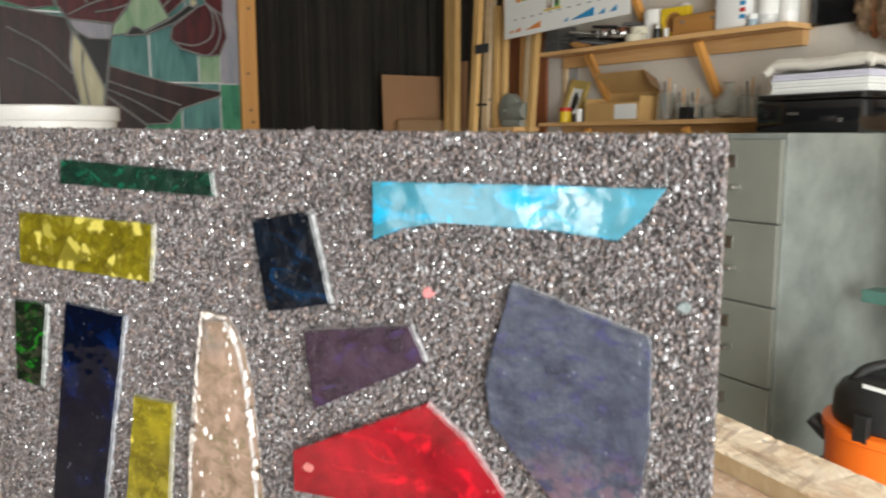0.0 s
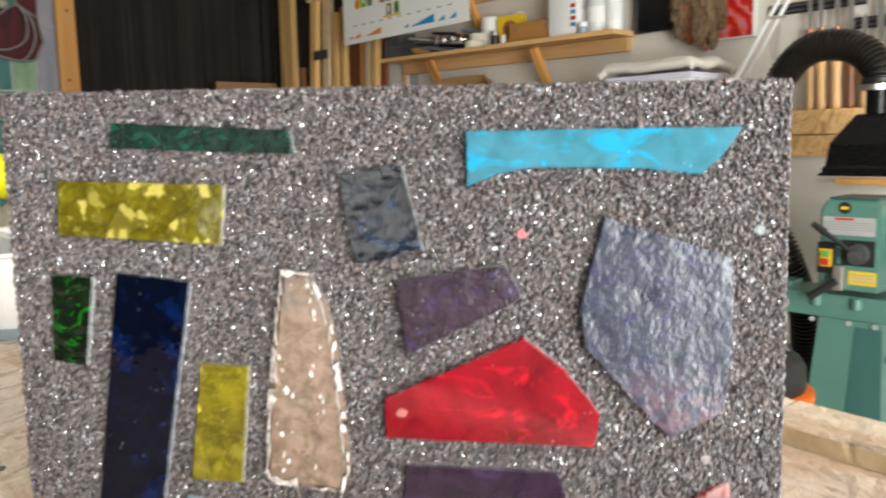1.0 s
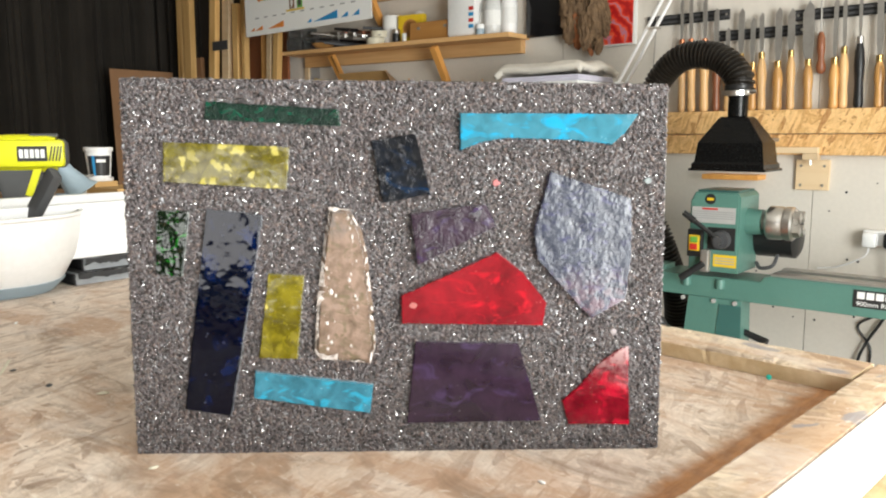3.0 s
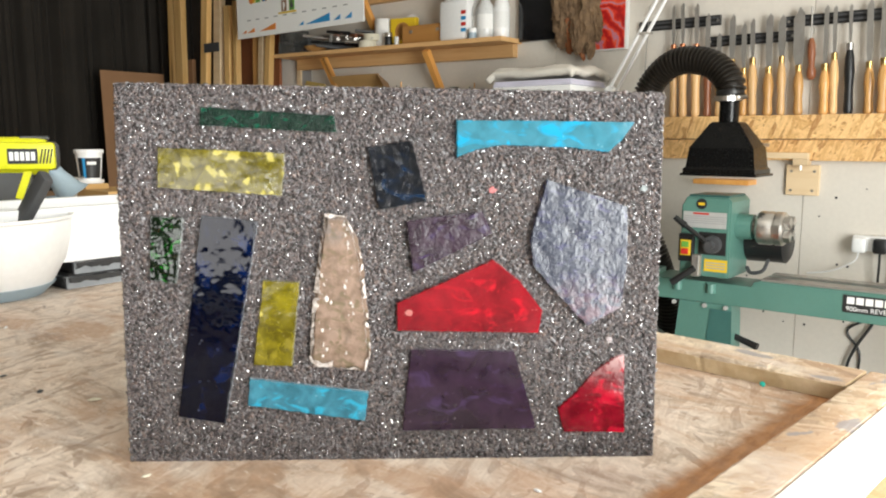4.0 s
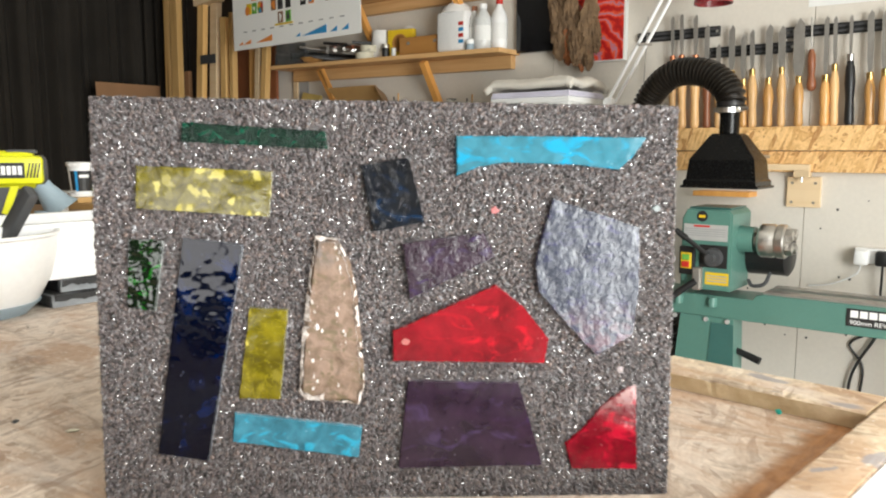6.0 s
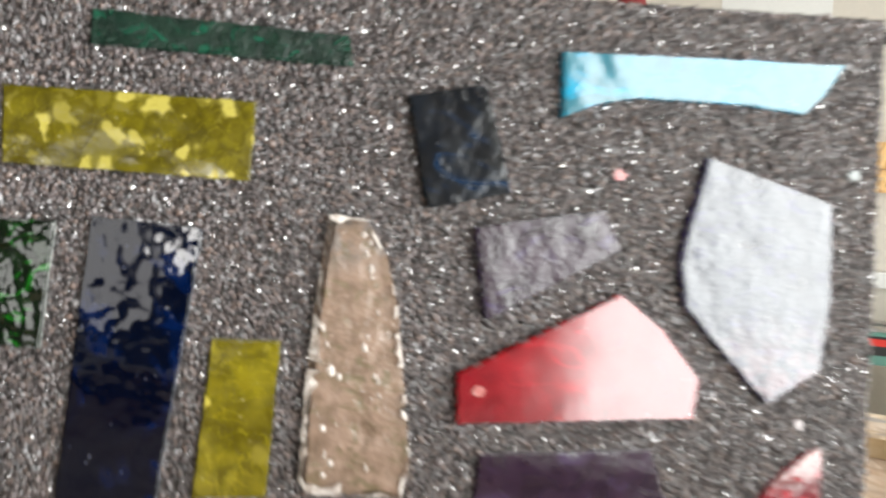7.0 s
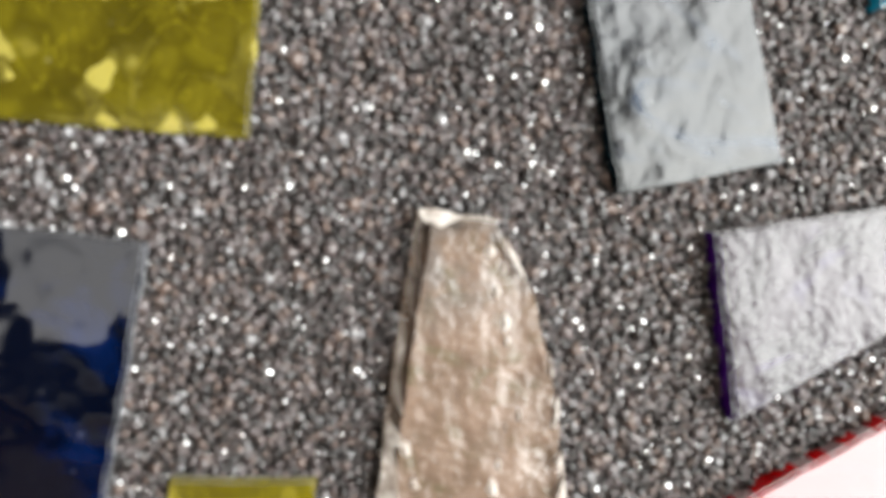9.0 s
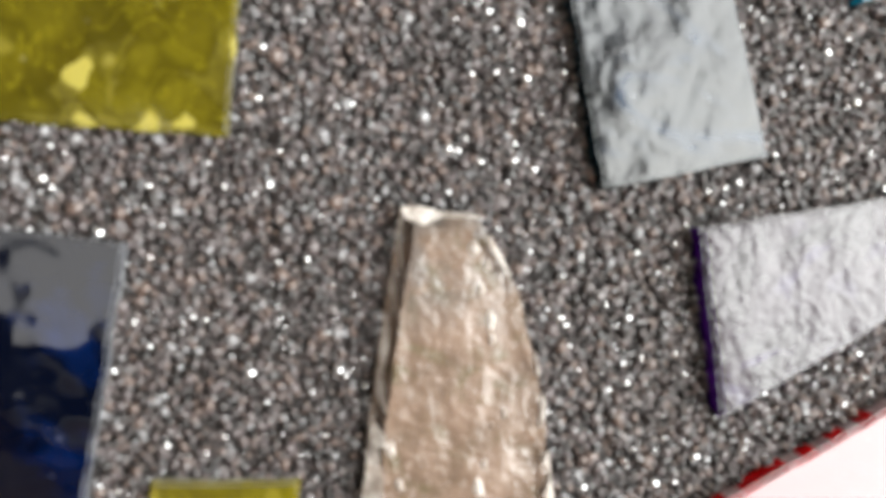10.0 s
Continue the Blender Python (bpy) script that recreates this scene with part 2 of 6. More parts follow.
def prism(outline, y0, y1, bevel=0.0, bm=None):
    """A plate with its outline in x and z, from y0 (front) to y1."""
    bm = bm or bmesh.new()
    front = [bm.verts.new((x, y0, z)) for x, z in outline]
    face = bm.faces.new(front)
    out = bmesh.ops.extrude_face_region(bm, geom=[face])
    back = [v for v in out["geom"] if isinstance(v, bmesh.types.BMVert)]
    bmesh.ops.translate(bm, verts=back, vec=(0, y1 - y0, 0))
    bmesh.ops.recalc_face_normals(bm, faces=bm.faces[:])
    if bevel:
        bmesh.ops.bevel(bm, geom=[e for e in bm.edges if all(abs(v.co.y - y0) < 1e-6 for v in e.verts)], offset=bevel, segments=2, affect="EDGES")
    return bm


def at(s, out, z, rz=0.0, rx=0.0, ry=0.0):
    """A pose in the room: along the tool wall, out from it, up."""
    return ROOM @ pose(s, -out, z, rx, ry, rz)


# ---- the room ----
WEST, EAST, SOUTH, TOP = -5.6, 2.4, -6.5, 2.75


def setting(name, bm, material, label, category="wall"):
    return single(name, bm, material, ROOM.copy(), label, category, kind="structure")


setting("floor", box(WEST - 0.2, EAST + 0.2, SOUTH - 0.2, 0.2, -0.2, 0.0), M_FLOOR, "bare grey concrete workshop floor", "floor")
setting("ceiling", box(WEST - 0.2, EAST + 0.2, SOUTH - 0.2, 0.2, TOP, TOP + 0.15), M_CEIL, "pale timber boarded workshop ceiling", "ceiling")
edges = (WEST, -4.1, -2.9, -1.7, -0.487, 0.713, 1.913, EAST)
wall = single("wall_north", box(WEST, EAST, 0.008, 0.2, 0, TOP), M_PLASTER, ROOM.copy(), "pale grey plasterboard wall behind the tools and shelves", "wall", kind="structure")
for a, b in zip(edges, edges[1:]):
    part("panel", box(a + 0.0015, b - 0.0015, 0.0, 0.0075, 0.0, TOP - 0.002), M_PLASTER, wall)
setting("wall_west", box(WEST - 0.2, WEST, SOUTH, 0.2, 0, TOP), M_DARKWALL, "plain end wall behind the dark curtain")
bm = box(WEST, 1.18, SOUTH - 0.2, SOUTH, 0, TOP)
box(1.18, 1.84, SOUTH - 0.2, SOUTH, 0, 0.65, bm=bm)
box(1.18, 1.84, SOUTH - 0.2, SOUTH, 1.31, TOP, bm=bm)
box(1.84, 2.0, SOUTH - 0.2, SOUTH, 0, TOP, bm=bm)
box(2.0, 2.24, SOUTH - 0.2, SOUTH, 0, 0.84, bm=bm)
box(2.0, 2.24, SOUTH - 0.2, SOUTH, 1.16, TOP, bm=bm)
box(2.24, EAST + 0.2, SOUTH - 0.2, SOUTH, 0, TOP, bm=bm)
setting("wall_south", bm, M_DARKWALL, "plain workshop wall with two small open windows")
bm = box(EAST, EAST + 0.2, -2.05, 0.2, 0, TOP)
box(EAST, EAST + 0.2, -4.45, -2.05, 2.43, TOP, bm=bm)
box(EAST, EAST + 0.2, SOUTH, -4.45, 0, TOP, bm=bm)
setting("wall_east", bm, M_PLASTER, "plain end wall with a wide open doorway")
setting("ground", box(EAST + 0.25, 60, -60, 60, -0.25, -0.05), M_FLOOR, "pale ground outside the open doorway", "ground")

# ---- the workbench ----
BENCH = 0.97
bench = thing("workbench", at(0.243, 2.72, 0, -5.3), "worn strand board workbench with raised edge battens, dusty and stained", "workbench")


def batten(length, width, height, seed):
    """A sawn strip of board lying along x, its upper edges crumbled; the cut sides are barer than the top."""
    bm, rings, n = bmesh.new(), [], int(length / 0.006)
    for k in range(n + 1):
        x = length * k / n
        ring = []
        for y, z, loose in ((0, 0, 0), (width, 0, 0), (width, height - 0.0015, 1), (width - 0.002, height, 1), (width * 0.5, height, 0.3), (0.002, height, 1), (0, height - 0.0015, 1)):
            wob = noise.noise(Vector((x * 60, y * 300, seed)))
            nick = max(0.0, noise.noise(Vector((x * 140, y * 500, seed + 9))) - 0.25)
            ring.append(bm.verts.new((x, y + loose * (0.0009 * wob + (0.003 * nick if y < width / 2 else -0.006 * nick)), z - loose * (0.0006 * abs(wob) + 0.004 * nick))))
        rings.append(ring)
    for a, b in zip(rings, rings[1:]):
        for k in range(7):
            bm.faces.new((a[k], b[k], b[(k + 1) % 7], a[(k + 1) % 7]))
    bm.faces.new(rings[0])
    bm.faces.new(rings[-1][::-1])
    bmesh.ops.recalc_face_normals(bm, faces=bm.faces[:])
    bm.normal_update()
    for f in bm.faces:
        f.material_index = int(abs(f.normal.z) < 0.5)
    return bm


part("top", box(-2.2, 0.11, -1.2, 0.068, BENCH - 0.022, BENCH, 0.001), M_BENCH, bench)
far = part("edge_batten", batten(2.19, 0.066, 0.0165, 1), M_LIP, bench, "far raised batten", pose(-2.1925, 0.001, BENCH + 0.0005))
far.data.materials.append(M_FARCUT)
side = part("edge_batten", batten(1.26, 0.041, 0.0165, 2), M_LIP, bench, "side raised batten", pose(0.041, -1.195, BENCH + 0.0005, 0, 0, 90))
side.data.materials.append(M_SIDECUT)
# White here takes the place of board bleached out by the sun.
part("edge_strip", box(0.0418, 0.074, -1.19, 0.06, BENCH + 0.0005, BENCH + 0.0175, 0.001), M_EDGEWHITE, bench, "white edge strip standing for sunlit board")
for sx in (-2.1, 0.0):
    for sy in (-1.13, -0.03):
        part("leg", box(sx, sx + 0.09, sy - 0.045, sy + 0.045, 0, BENCH - 0.11, 0.003), M_PINE, bench)
part("apron", box(-2.12, 0.1, 0.015, 0.06, BENCH - 0.11, BENCH - 0.022, 0.002), M_PINE_X, bench)
part("apron", box(-2.12, 0.1, -1.195, -1.15, BENCH - 0.11, BENCH - 0.022, 0.002), M_PINE_X, bench)

# ---- the panel with glass inlays ----
def grain_material():
    m, tree, bsdf = base_material("crushed_stone_and_glass_grains")
    geo = tree.nodes.new("ShaderNodeNewGeometry")
    rnd = geo.outputs["Random Per Island"]
    col = ramp(tree, rnd, ((0.0, (0.01, 0.0085, 0.0085)), (0.22, (0.034, 0.029, 0.029)), (0.36, (0.072, 0.058, 0.059)), (0.66, (0.104, 0.086, 0.087)), (0.7, (0.105, 0.07, 0.058)), (0.84, (0.125, 0.094, 0.085)), (0.88, (0.16, 0.153, 0.158)), (0.97, (0.22, 0.217, 0.226)), (0.978, (0.45, 0.45, 0.47)), (1.0, (0.8, 0.8, 0.82))))
    tree.links.new(col, bsdf.inputs["Base Color"])
    tree.links.new(ramp(tree, rnd, ((0.0, 0.38), (0.5, 0.28), (0.8, 0.34), (0.97, 0.16), (1.0, 0.08))), bsdf.inputs["Roughness"])
    tree.links.new(ramp(tree, rnd, ((0.97, 0.0), (0.976, 0.85))), bsdf.inputs["Metallic"])
    bsdf.inputs["IOR"].default_value = 1.55
    bsdf.inputs["Coat Weight"].default_value = 0.2
    bsdf.inputs["Coat Roughness"].default_value = 0.08
    return m


M_GRAIN = grain_material()
M_SLAB = plain("dark_resin_mortar", (0.03, 0.024, 0.022), (0.015, 0.012, 0.011), 0.6, scale=60, grain=500, bump=0.3)


EDGES = {}


def inlay_glass(name, deep, bright, wall, rough=0.13, cell=40.0, ripple=25.0, bump=0.35, contrast=(0.32, 0.72), pebble=0.0, tip=None, ior=1.48, fine=0.0, glow=None):
    """Thick cast glass: streaks, folds and pebbled cells inside, a wavy polished face; broken edges coloured pale for
    the lit sides, clear coloured ones for the sides turned away.
    """
    m, tree, bsdf = base_material(name)
    vec = coords(tree)
    inner = noise_tex(tree, vec, cell, 6, 0.6, 0.45)
    col = mixed(tree, ramp(tree, inner, ((contrast[0], 0.0), (contrast[1], 1.0))), deep, bright)
    if glow:
        # Streaks of purer colour in the glass.
        streak = noise_tex(tree, coords(tree, (1, 1, 1.7)), cell * 0.8, 4, 0.5, 1.6)
        col = mixed(tree, ramp(tree, streak, ((0.54, 0.0), (0.66, 0.9))), col, glow)
    if pebble:
        # Pebbled cells: pale where the back lies close, dark in the folds between them.
        bent = tree.nodes.new("ShaderNodeVectorMath")
        bent.operation = "MULTIPLY_ADD"
        warp = node(tree, "ShaderNodeTexNoise", Scale=70.0, Detail=3.0)
        tree.links.new(vec, warp.inputs["Vector"])
        tree.links.new(warp.outputs["Color"], bent.inputs[0])
        bent.inputs[1].default_value = (0.022, 0.022, 0.022)
        tree.links.new(vec, bent.inputs[2])
        v = node(tree, "ShaderNodeTexVoronoi", Scale=pebble)
        tree.links.new(bent.outputs[0], v.inputs["Vector"])
        sep = tree.nodes.new("ShaderNodeSeparateColor")
        tree.links.new(v.outputs["Color"], sep.inputs[0])
        pale = tree.nodes.new("ShaderNodeMath")
        pale.operation = "MULTIPLY"
        tree.links.new(ramp(tree, sep.outputs[0], ((0.55, 0.0), (0.74, 0.2), (0.86, 0.85))), pale.inputs[0])
        tree.links.new(ramp(tree, v.outputs["Distance"], ((0.42, 1.0), (0.56, 0.15))), pale.inputs[1])
        col = mixed(tree, ramp(tree, v.outputs["Distance"], ((0.5, 0.0), (0.75, 0.55))), col, tuple(c * 0.55 for c in deep))
        col = mixed(tree, pale.outputs[0], col, tuple(min(1.0, c * 2.6 + 0.05) for c in bright))
        fold = noise_tex(tree, vec, cell * 0.9, 2, 0.5, 2.5)
        col = mixed(tree, ramp(tree, fold, ((0.485, 0.0), (0.5, 0.55), (0.515, 0.0))), col, tuple(min(1, c * 1.6) for c in bright))
    if tip:
        # The glass pales towards one end, over stone that shows through.
        sep = tree.nodes.new("ShaderNodeSeparateXYZ")
        tree.links.new(vec, sep.inputs[0])
        span = tree.nodes.new("ShaderNodeMapRange")
        span.inputs["From Min"].default_value, span.inputs["From Max"].default_value = tip[2], tip[1]
        tree.links.new(sep.outputs[2], span.inputs["Value"])
        patch = noise_tex(tree, vec, 130, 3, 0.6, 0.5)
        both = tree.nodes.new("ShaderNodeMath")
        both.operation = "MULTIPLY"
        tree.links.new(span.outputs[0], both.inputs[0])
        tree.links.new(ramp(tree, patch, ((0.42, 0.05), (0.56, 0.9))), both.inputs[1])
        col = mixed(tree, both.outputs[0], col, tip[0])
    # Seeds and dust specks in the glass.
    seeds = node(tree, "ShaderNodeTexVoronoi", Scale=170.0)
    tree.links.new(vec, seeds.inputs["Vector"])
    some = tree.nodes.new("ShaderNodeMath")
    some.operation = "MULTIPLY"
    tree.links.new(ramp(tree, seeds.outputs["Distance"], ((0.05, 0.7), (0.14, 0.0))), some.inputs[0])
    tree.links.new(ramp(tree, noise_tex(tree, vec, 75.0, 2), ((0.5, 0.0), (0.64, 1.0))), some.inputs[1])
    col = mixed(tree, some.outputs[0], col, tuple(1.2 * c + 0.1 for c in bright))
    tree.links.new(col, bsdf.inputs["Base Color"])
    tree.links.new(ramp(tree, noise_tex(tree, vec, 55.0, 4, 0.6), ((0.3, max(0.03, rough - 0.03)), (0.7, rough + 0.04))), bsdf.inputs["Roughness"])
    bsdf.inputs["IOR"].default_value = ior
    waves = noise_tex(tree, vec, ripple, 2, 0.5)
    if fine:
        waves = mixed(tree, fine, waves, noise_tex(tree, vec, ripple * 6, 3, 0.6))
    bumped(tree, bsdf, waves, bump, 0.004)
    EDGES[name] = (plain(name + "_lit_broken_edge", tuple(0.35 * c + 0.36 for c in bright), tuple(0.6 * c + 0.12 for c in bright), 0.2, scale=190, grain=600, bump=0.5, spread=0.3),
                   plain(name + "_unlit_clear_edge", wall, tuple(0.35 * c for c in wall), 0.14, scale=120, grain=500, bump=0.25, spread=0.3))
    return m


PANEL_W, PANEL_L, PANEL_R, PANEL_D = 0.40, 0.2828, 0.2772, 0.02
panel = thing("glass_inlay_panel", pose(0.0015, -0.0015, BENCH, -1.4, 0, 0.45), "grey sparkling stone panel with coloured glass inlays, standing upright", "art panel")
bm = prism(((-0.2, 0), (0.2, 0), (0.1995, PANEL_R), (-0.1985, PANEL_L)), 0.0006, PANEL_D)
part("slab", bm, M_SLAB, panel, "dark mortar slab")

INLAYS = []


def inlay(label, material, outline, proud=0.003, bevel=0.0007, chip=0.25, rim=0.6):
    """A shard of glass: its outline is nibbled a little along every side."""
    r = random.Random(label)
    pts = []
    for (x0, z0), (x1, z1) in zip(outline, (*outline[1:], outline[0])):
        steps = max(1, int(math.hypot(x1 - x0, z1 - z0) / 3.6))
        for k in range(steps):
            t, j = k / steps, chip * (1 if k else 0.3)
            pts.append(((x0 + (x1 - x0) * t + r.uniform(-j, j)) / 1000, (z0 + (z1 - z0) * t + r.uniform(-j, j)) / 1000))
    INLAYS.append(pts)
    bm = prism(pts, -proud, 0.004, bevel)
    bmesh.ops.triangulate(bm, faces=[f for f in bm.faces if len(f.verts) > 4])
    bm.normal_update()
    # Light and shade on the edges lie in these two colours, picked by facing.
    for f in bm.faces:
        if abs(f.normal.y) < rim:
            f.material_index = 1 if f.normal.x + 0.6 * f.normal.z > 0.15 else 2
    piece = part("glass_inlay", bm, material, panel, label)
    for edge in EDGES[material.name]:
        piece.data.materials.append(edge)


inlay("dark teal green glass strip", inlay_glass("teal_glass", (0.001, 0.006, 0.004), (0.004, 0.02, 0.012), (0.01, 0.1, 0.06), cell=90, ripple=90, bump=0.5, fine=0.25, glow=(0.003, 0.055, 0.03)),
      ((-138, 266), (-42, 260), (-40, 248), (-139, 253)))
inlay("olive yellow glass bar with bright flakes", inlay_glass("olive_glass", (0.045, 0.035, 0.002), (0.11, 0.092, 0.005), (0.4, 0.36, 0.01), cell=70, ripple=40, bump=0.3, pebble=125.0, fine=0.1),
      ((-170, 237), (-78, 233), (-81, 202), (-171, 208)))
inlay("small dark green rippled glass", inlay_glass("green_glass", (0.002, 0.005, 0.002), (0.005, 0.02, 0.005), (0.01, 0.06, 0.01), cell=80, ripple=75, bump=0.45, contrast=(0.5, 0.75), glow=(0.005, 0.09, 0.005), rough=0.08),
      ((-177, 187), (-153, 186), (-160, 137), (-179, 140)))
inlay("tall navy blue glass bar", inlay_glass("navy_glass", (0.0002, 0.001, 0.005), (0.0005, 0.008, 0.05), (0.002, 0.012, 0.1), cell=60, ripple=60, bump=0.15, rough=0.04, contrast=(0.56, 0.78), ior=1.34),
      ((-140, 188), (-99, 183), (-127, 30), (-162, 36)))
inlay("small yellow glass bar", inlay_glass("yellow_glass", (0.065, 0.052, 0.002), (0.145, 0.12, 0.004), (0.4, 0.36, 0.01), cell=60, ripple=45, contrast=(0.34, 0.7), pebble=80.0, fine=0.1),
      ((-96, 139.5), (-69.5, 138), (-76, 74), (-105, 75)))
inlay("clear glass blade over beige backing, chipped edges", inlay_glass("clear_glass", (0.09, 0.06, 0.04), (0.19, 0.13, 0.098), (0.2, 0.13, 0.09), glow=(0.1, 0.078, 0.045), cell=90, ripple=90, bump=0.5, contrast=(0.33, 0.6), rough=0.09, fine=0.2, ior=1.52, tip=((0.12, 0.1, 0.09), 0.176, 0.163)),
      ((-50, 189), (-35, 187), (-27, 173), (-22, 152), (-19, 118), (-17, 84), (-21, 70), (-38, 72), (-58, 74), (-63, 80), (-60, 119), (-55, 157)), 0.004, 0.003, 0.45, 0.965)
inlay("short turquoise glass bar", inlay_glass("turquoise_glass", (0.012, 0.07, 0.1), (0.035, 0.165, 0.23), (0.01, 0.3, 0.5), cell=75, ripple=60, fine=0.15, glow=(0.015, 0.22, 0.34)),
      ((-108, 65), (-19, 54), (-22, 31), (-110, 44)))
inlay("blue-black glass square", inlay_glass("ink_glass", (0.0008, 0.0015, 0.003), (0.002, 0.006, 0.013), (0.004, 0.03, 0.05), cell=45, ripple=75, bump=0.3, rough=0.17, contrast=(0.45, 0.85), fine=0.12, ior=1.46, glow=(0.001, 0.012, 0.034)),
      ((-18, 237), (12, 242), (15, 240.5), (25, 198), (-10, 192)), 0.005)
inlay("long bright turquoise glass strip with a curved lower edge", inlay_glass("sky_blue_glass", (0.02, 0.088, 0.115), (0.037, 0.16, 0.22), (0.01, 0.5, 0.85), cell=55, ripple=34, bump=0.3, fine=0.08, glow=(0.006, 0.2, 0.34), rough=0.1),
      ((47, 257), (178, 256), (168, 242), (159, 234), (135, 237), (110, 238), (81, 239), (62, 236), (47, 230)), 0.0045)
inlay("small purple glass quadrilateral", inlay_glass("plum_glass", (0.01, 0.005, 0.009), (0.032, 0.017, 0.03), (0.06, 0.004, 0.22), cell=60, ripple=75, bump=0.6, rough=0.12, fine=0.25, ior=1.49, glow=(0.024, 0.012, 0.045)),
      ((10, 184), (66, 191), (74, 174), (15, 145)), 0.005)
inlay("bright red glass polygon", inlay_glass("red_glass", (0.075, 0.001, 0.004), (0.2, 0.004, 0.01), (0.6, 0.003, 0.004), rough=0.13, cell=45, ripple=22, bump=0.11, contrast=(0.3, 0.7), ior=1.6, fine=0.14, glow=(0.32, 0.004, 0.012)),
      ((3, 122), (74.5, 154.5), (94, 139), (112, 116), (109, 99), (3, 101)), 0.005)
inlay("rippled blue-violet glass polygon with pinkish tip", inlay_glass("violet_glass", (0.011, 0.013, 0.025), (0.04, 0.046, 0.064), (0.05, 0.03, 0.22), cell=80, ripple=80, bump=0.42, rough=0.14, fine=0.24, ior=1.55, glow=(0.02, 0.02, 0.06), tip=((0.13, 0.066, 0.08), 0.092, 0.145)),
      ((114, 214), (174, 194), (175, 151), (171, 118), (146, 104), (127, 124), (105, 149), (102, 168), (107, 189)), 0.005)
inlay("large dark purple glass trapezium", inlay_glass("purple_glass", (0.009, 0.005, 0.01), (0.027, 0.014, 0.028), (0.02, 0.008, 0.03), cell=45, ripple=32, bump=0.35, fine=0.12, glow=(0.034, 0.02, 0.05)),
      ((13, 87), (91, 85), (109, 24), (6, 23)))
inlay("dark red glass shard with a pale tip", inlay_glass("crimson_glass", (0.055, 0.001, 0.004), (0.15, 0.003, 0.01), (0.3, 0.003, 0.01), cell=55, ripple=35, bump=0.4, fine=0.12, glow=(0.28, 0.004, 0.016), tip=((0.34, 0.24, 0.23), 0.085, 0.06)),
      ((175, 82), (177, 20), (130, 21), (125, 39), (139, 52), (151, 67), (166, 78)))


M_FLAKE = plain("clear_chipped_glass", (0.55, 0.51, 0.48), (0.2, 0.15, 0.12), 0.09, scale=260, grain=800, bump=0.5, spread=0.25)
BLADE = INLAYS[5]
r = random.Random(31)
cx, cz = sum(p[0] for p in BLADE) / len(BLADE), sum(p[1] for p in BLADE) / len(BLADE)
ridge = []
for x, z in BLADE:
    d = math.hypot(cx - x, cz - z)
    f = (r.uniform(0.002, 0.0062) if x < cx - 0.004 else r.uniform(0.0006, 0.003)) / d
    ridge.append((x + (cx - x) * f, z + (cz - z) * f, r.uniform(0.0042, 0.0062)))
bm = bmesh.new()
for i, ((x0, z0), (x1, z1)) in enumerate(zip(BLADE, (*BLADE[1:], BLADE[0]))):
    (u0, w0, h0), (u1, w1, h1) = ridge[i], ridge[(i + 1) % len(ridge)]
    if r.random() < (0.12 if x0 < cx else 0.4):
        continue
    low = [bm.verts.new((x, -0.003, z)) for x, z in ((x0, z0), (x1, z1), (u1, w1), (u0, w0))]
    high = [bm.verts.new(p) for p in ((x0, -0.0036, z0), (x1, -0.0036, z1), (u1, -h1, w1), (u0, -h0, w0))]
    for k in range(4):
        bm.faces.new((low[k], low[(k + 1) % 4], high[(k + 1) % 4], high[k]))
    bm.faces.new((high[0], high[1], high[2]))
    bm.faces.new((high[0], high[2], high[3]))
    bm.faces.new(low[::-1])
bmesh.ops.recalc_face_normals(bm, faces=bm.faces[:])
part("chipped_rim", bm, M_FLAKE, panel, "whitish chipped glass rim")
# Pale slivers modelled in place of glints and small chips on the blade.
bm = bmesh.new()
for k in range(26):
    z = r.uniform(0.076, 0.182)
    x = -0.041 + r.choice((-1, 1)) * r.uniform(0.004, 0.013) * min(1.0, (0.2 - z) / 0.06) + 0.06 * (z - 0.13)
    size, turn = r.uniform(0.0005, 0.0021), r.uniform(0, 3.1)
    a = [bm.verts.new((x + size * r.uniform(0.5, 1.4) * math.cos(turn + 2 * math.pi * j / 5) * (1.0 if j % 2 else 0.6), -0.0039, z + 1.4 * size * r.uniform(0.5, 1.4) * math.sin(turn + 2 * math.pi * j / 5))) for j in range(5)]
    tip = bm.verts.new((x, -0.0047, z))
    for j in range(5):
        bm.faces.new((a[j], a[(j + 1) % 5], tip))
    bm.faces.new(a[::-1])
bmesh.ops.recalc_face_normals(bm, faces=bm.faces[:])
tagged(part("glass_flakes", bm, M_FLAKE, panel), "pale splinters standing for chips and glints on the clear blade", kind="stuff")


def inside(x, z, poly):
    """Which of the places lie in the outline, with numpy."""
    hit = np.zeros(len(x), bool)
    for (x0, z0), (x1, z1) in zip(poly, (*poly[1:], poly[0])):
        cross = ((z0 > z) != (z1 > z)) & (x < (x1 - x0) * (z - z0) / (z1 - z0 + 1e-12) + x0)
        hit ^= cross
    return hit


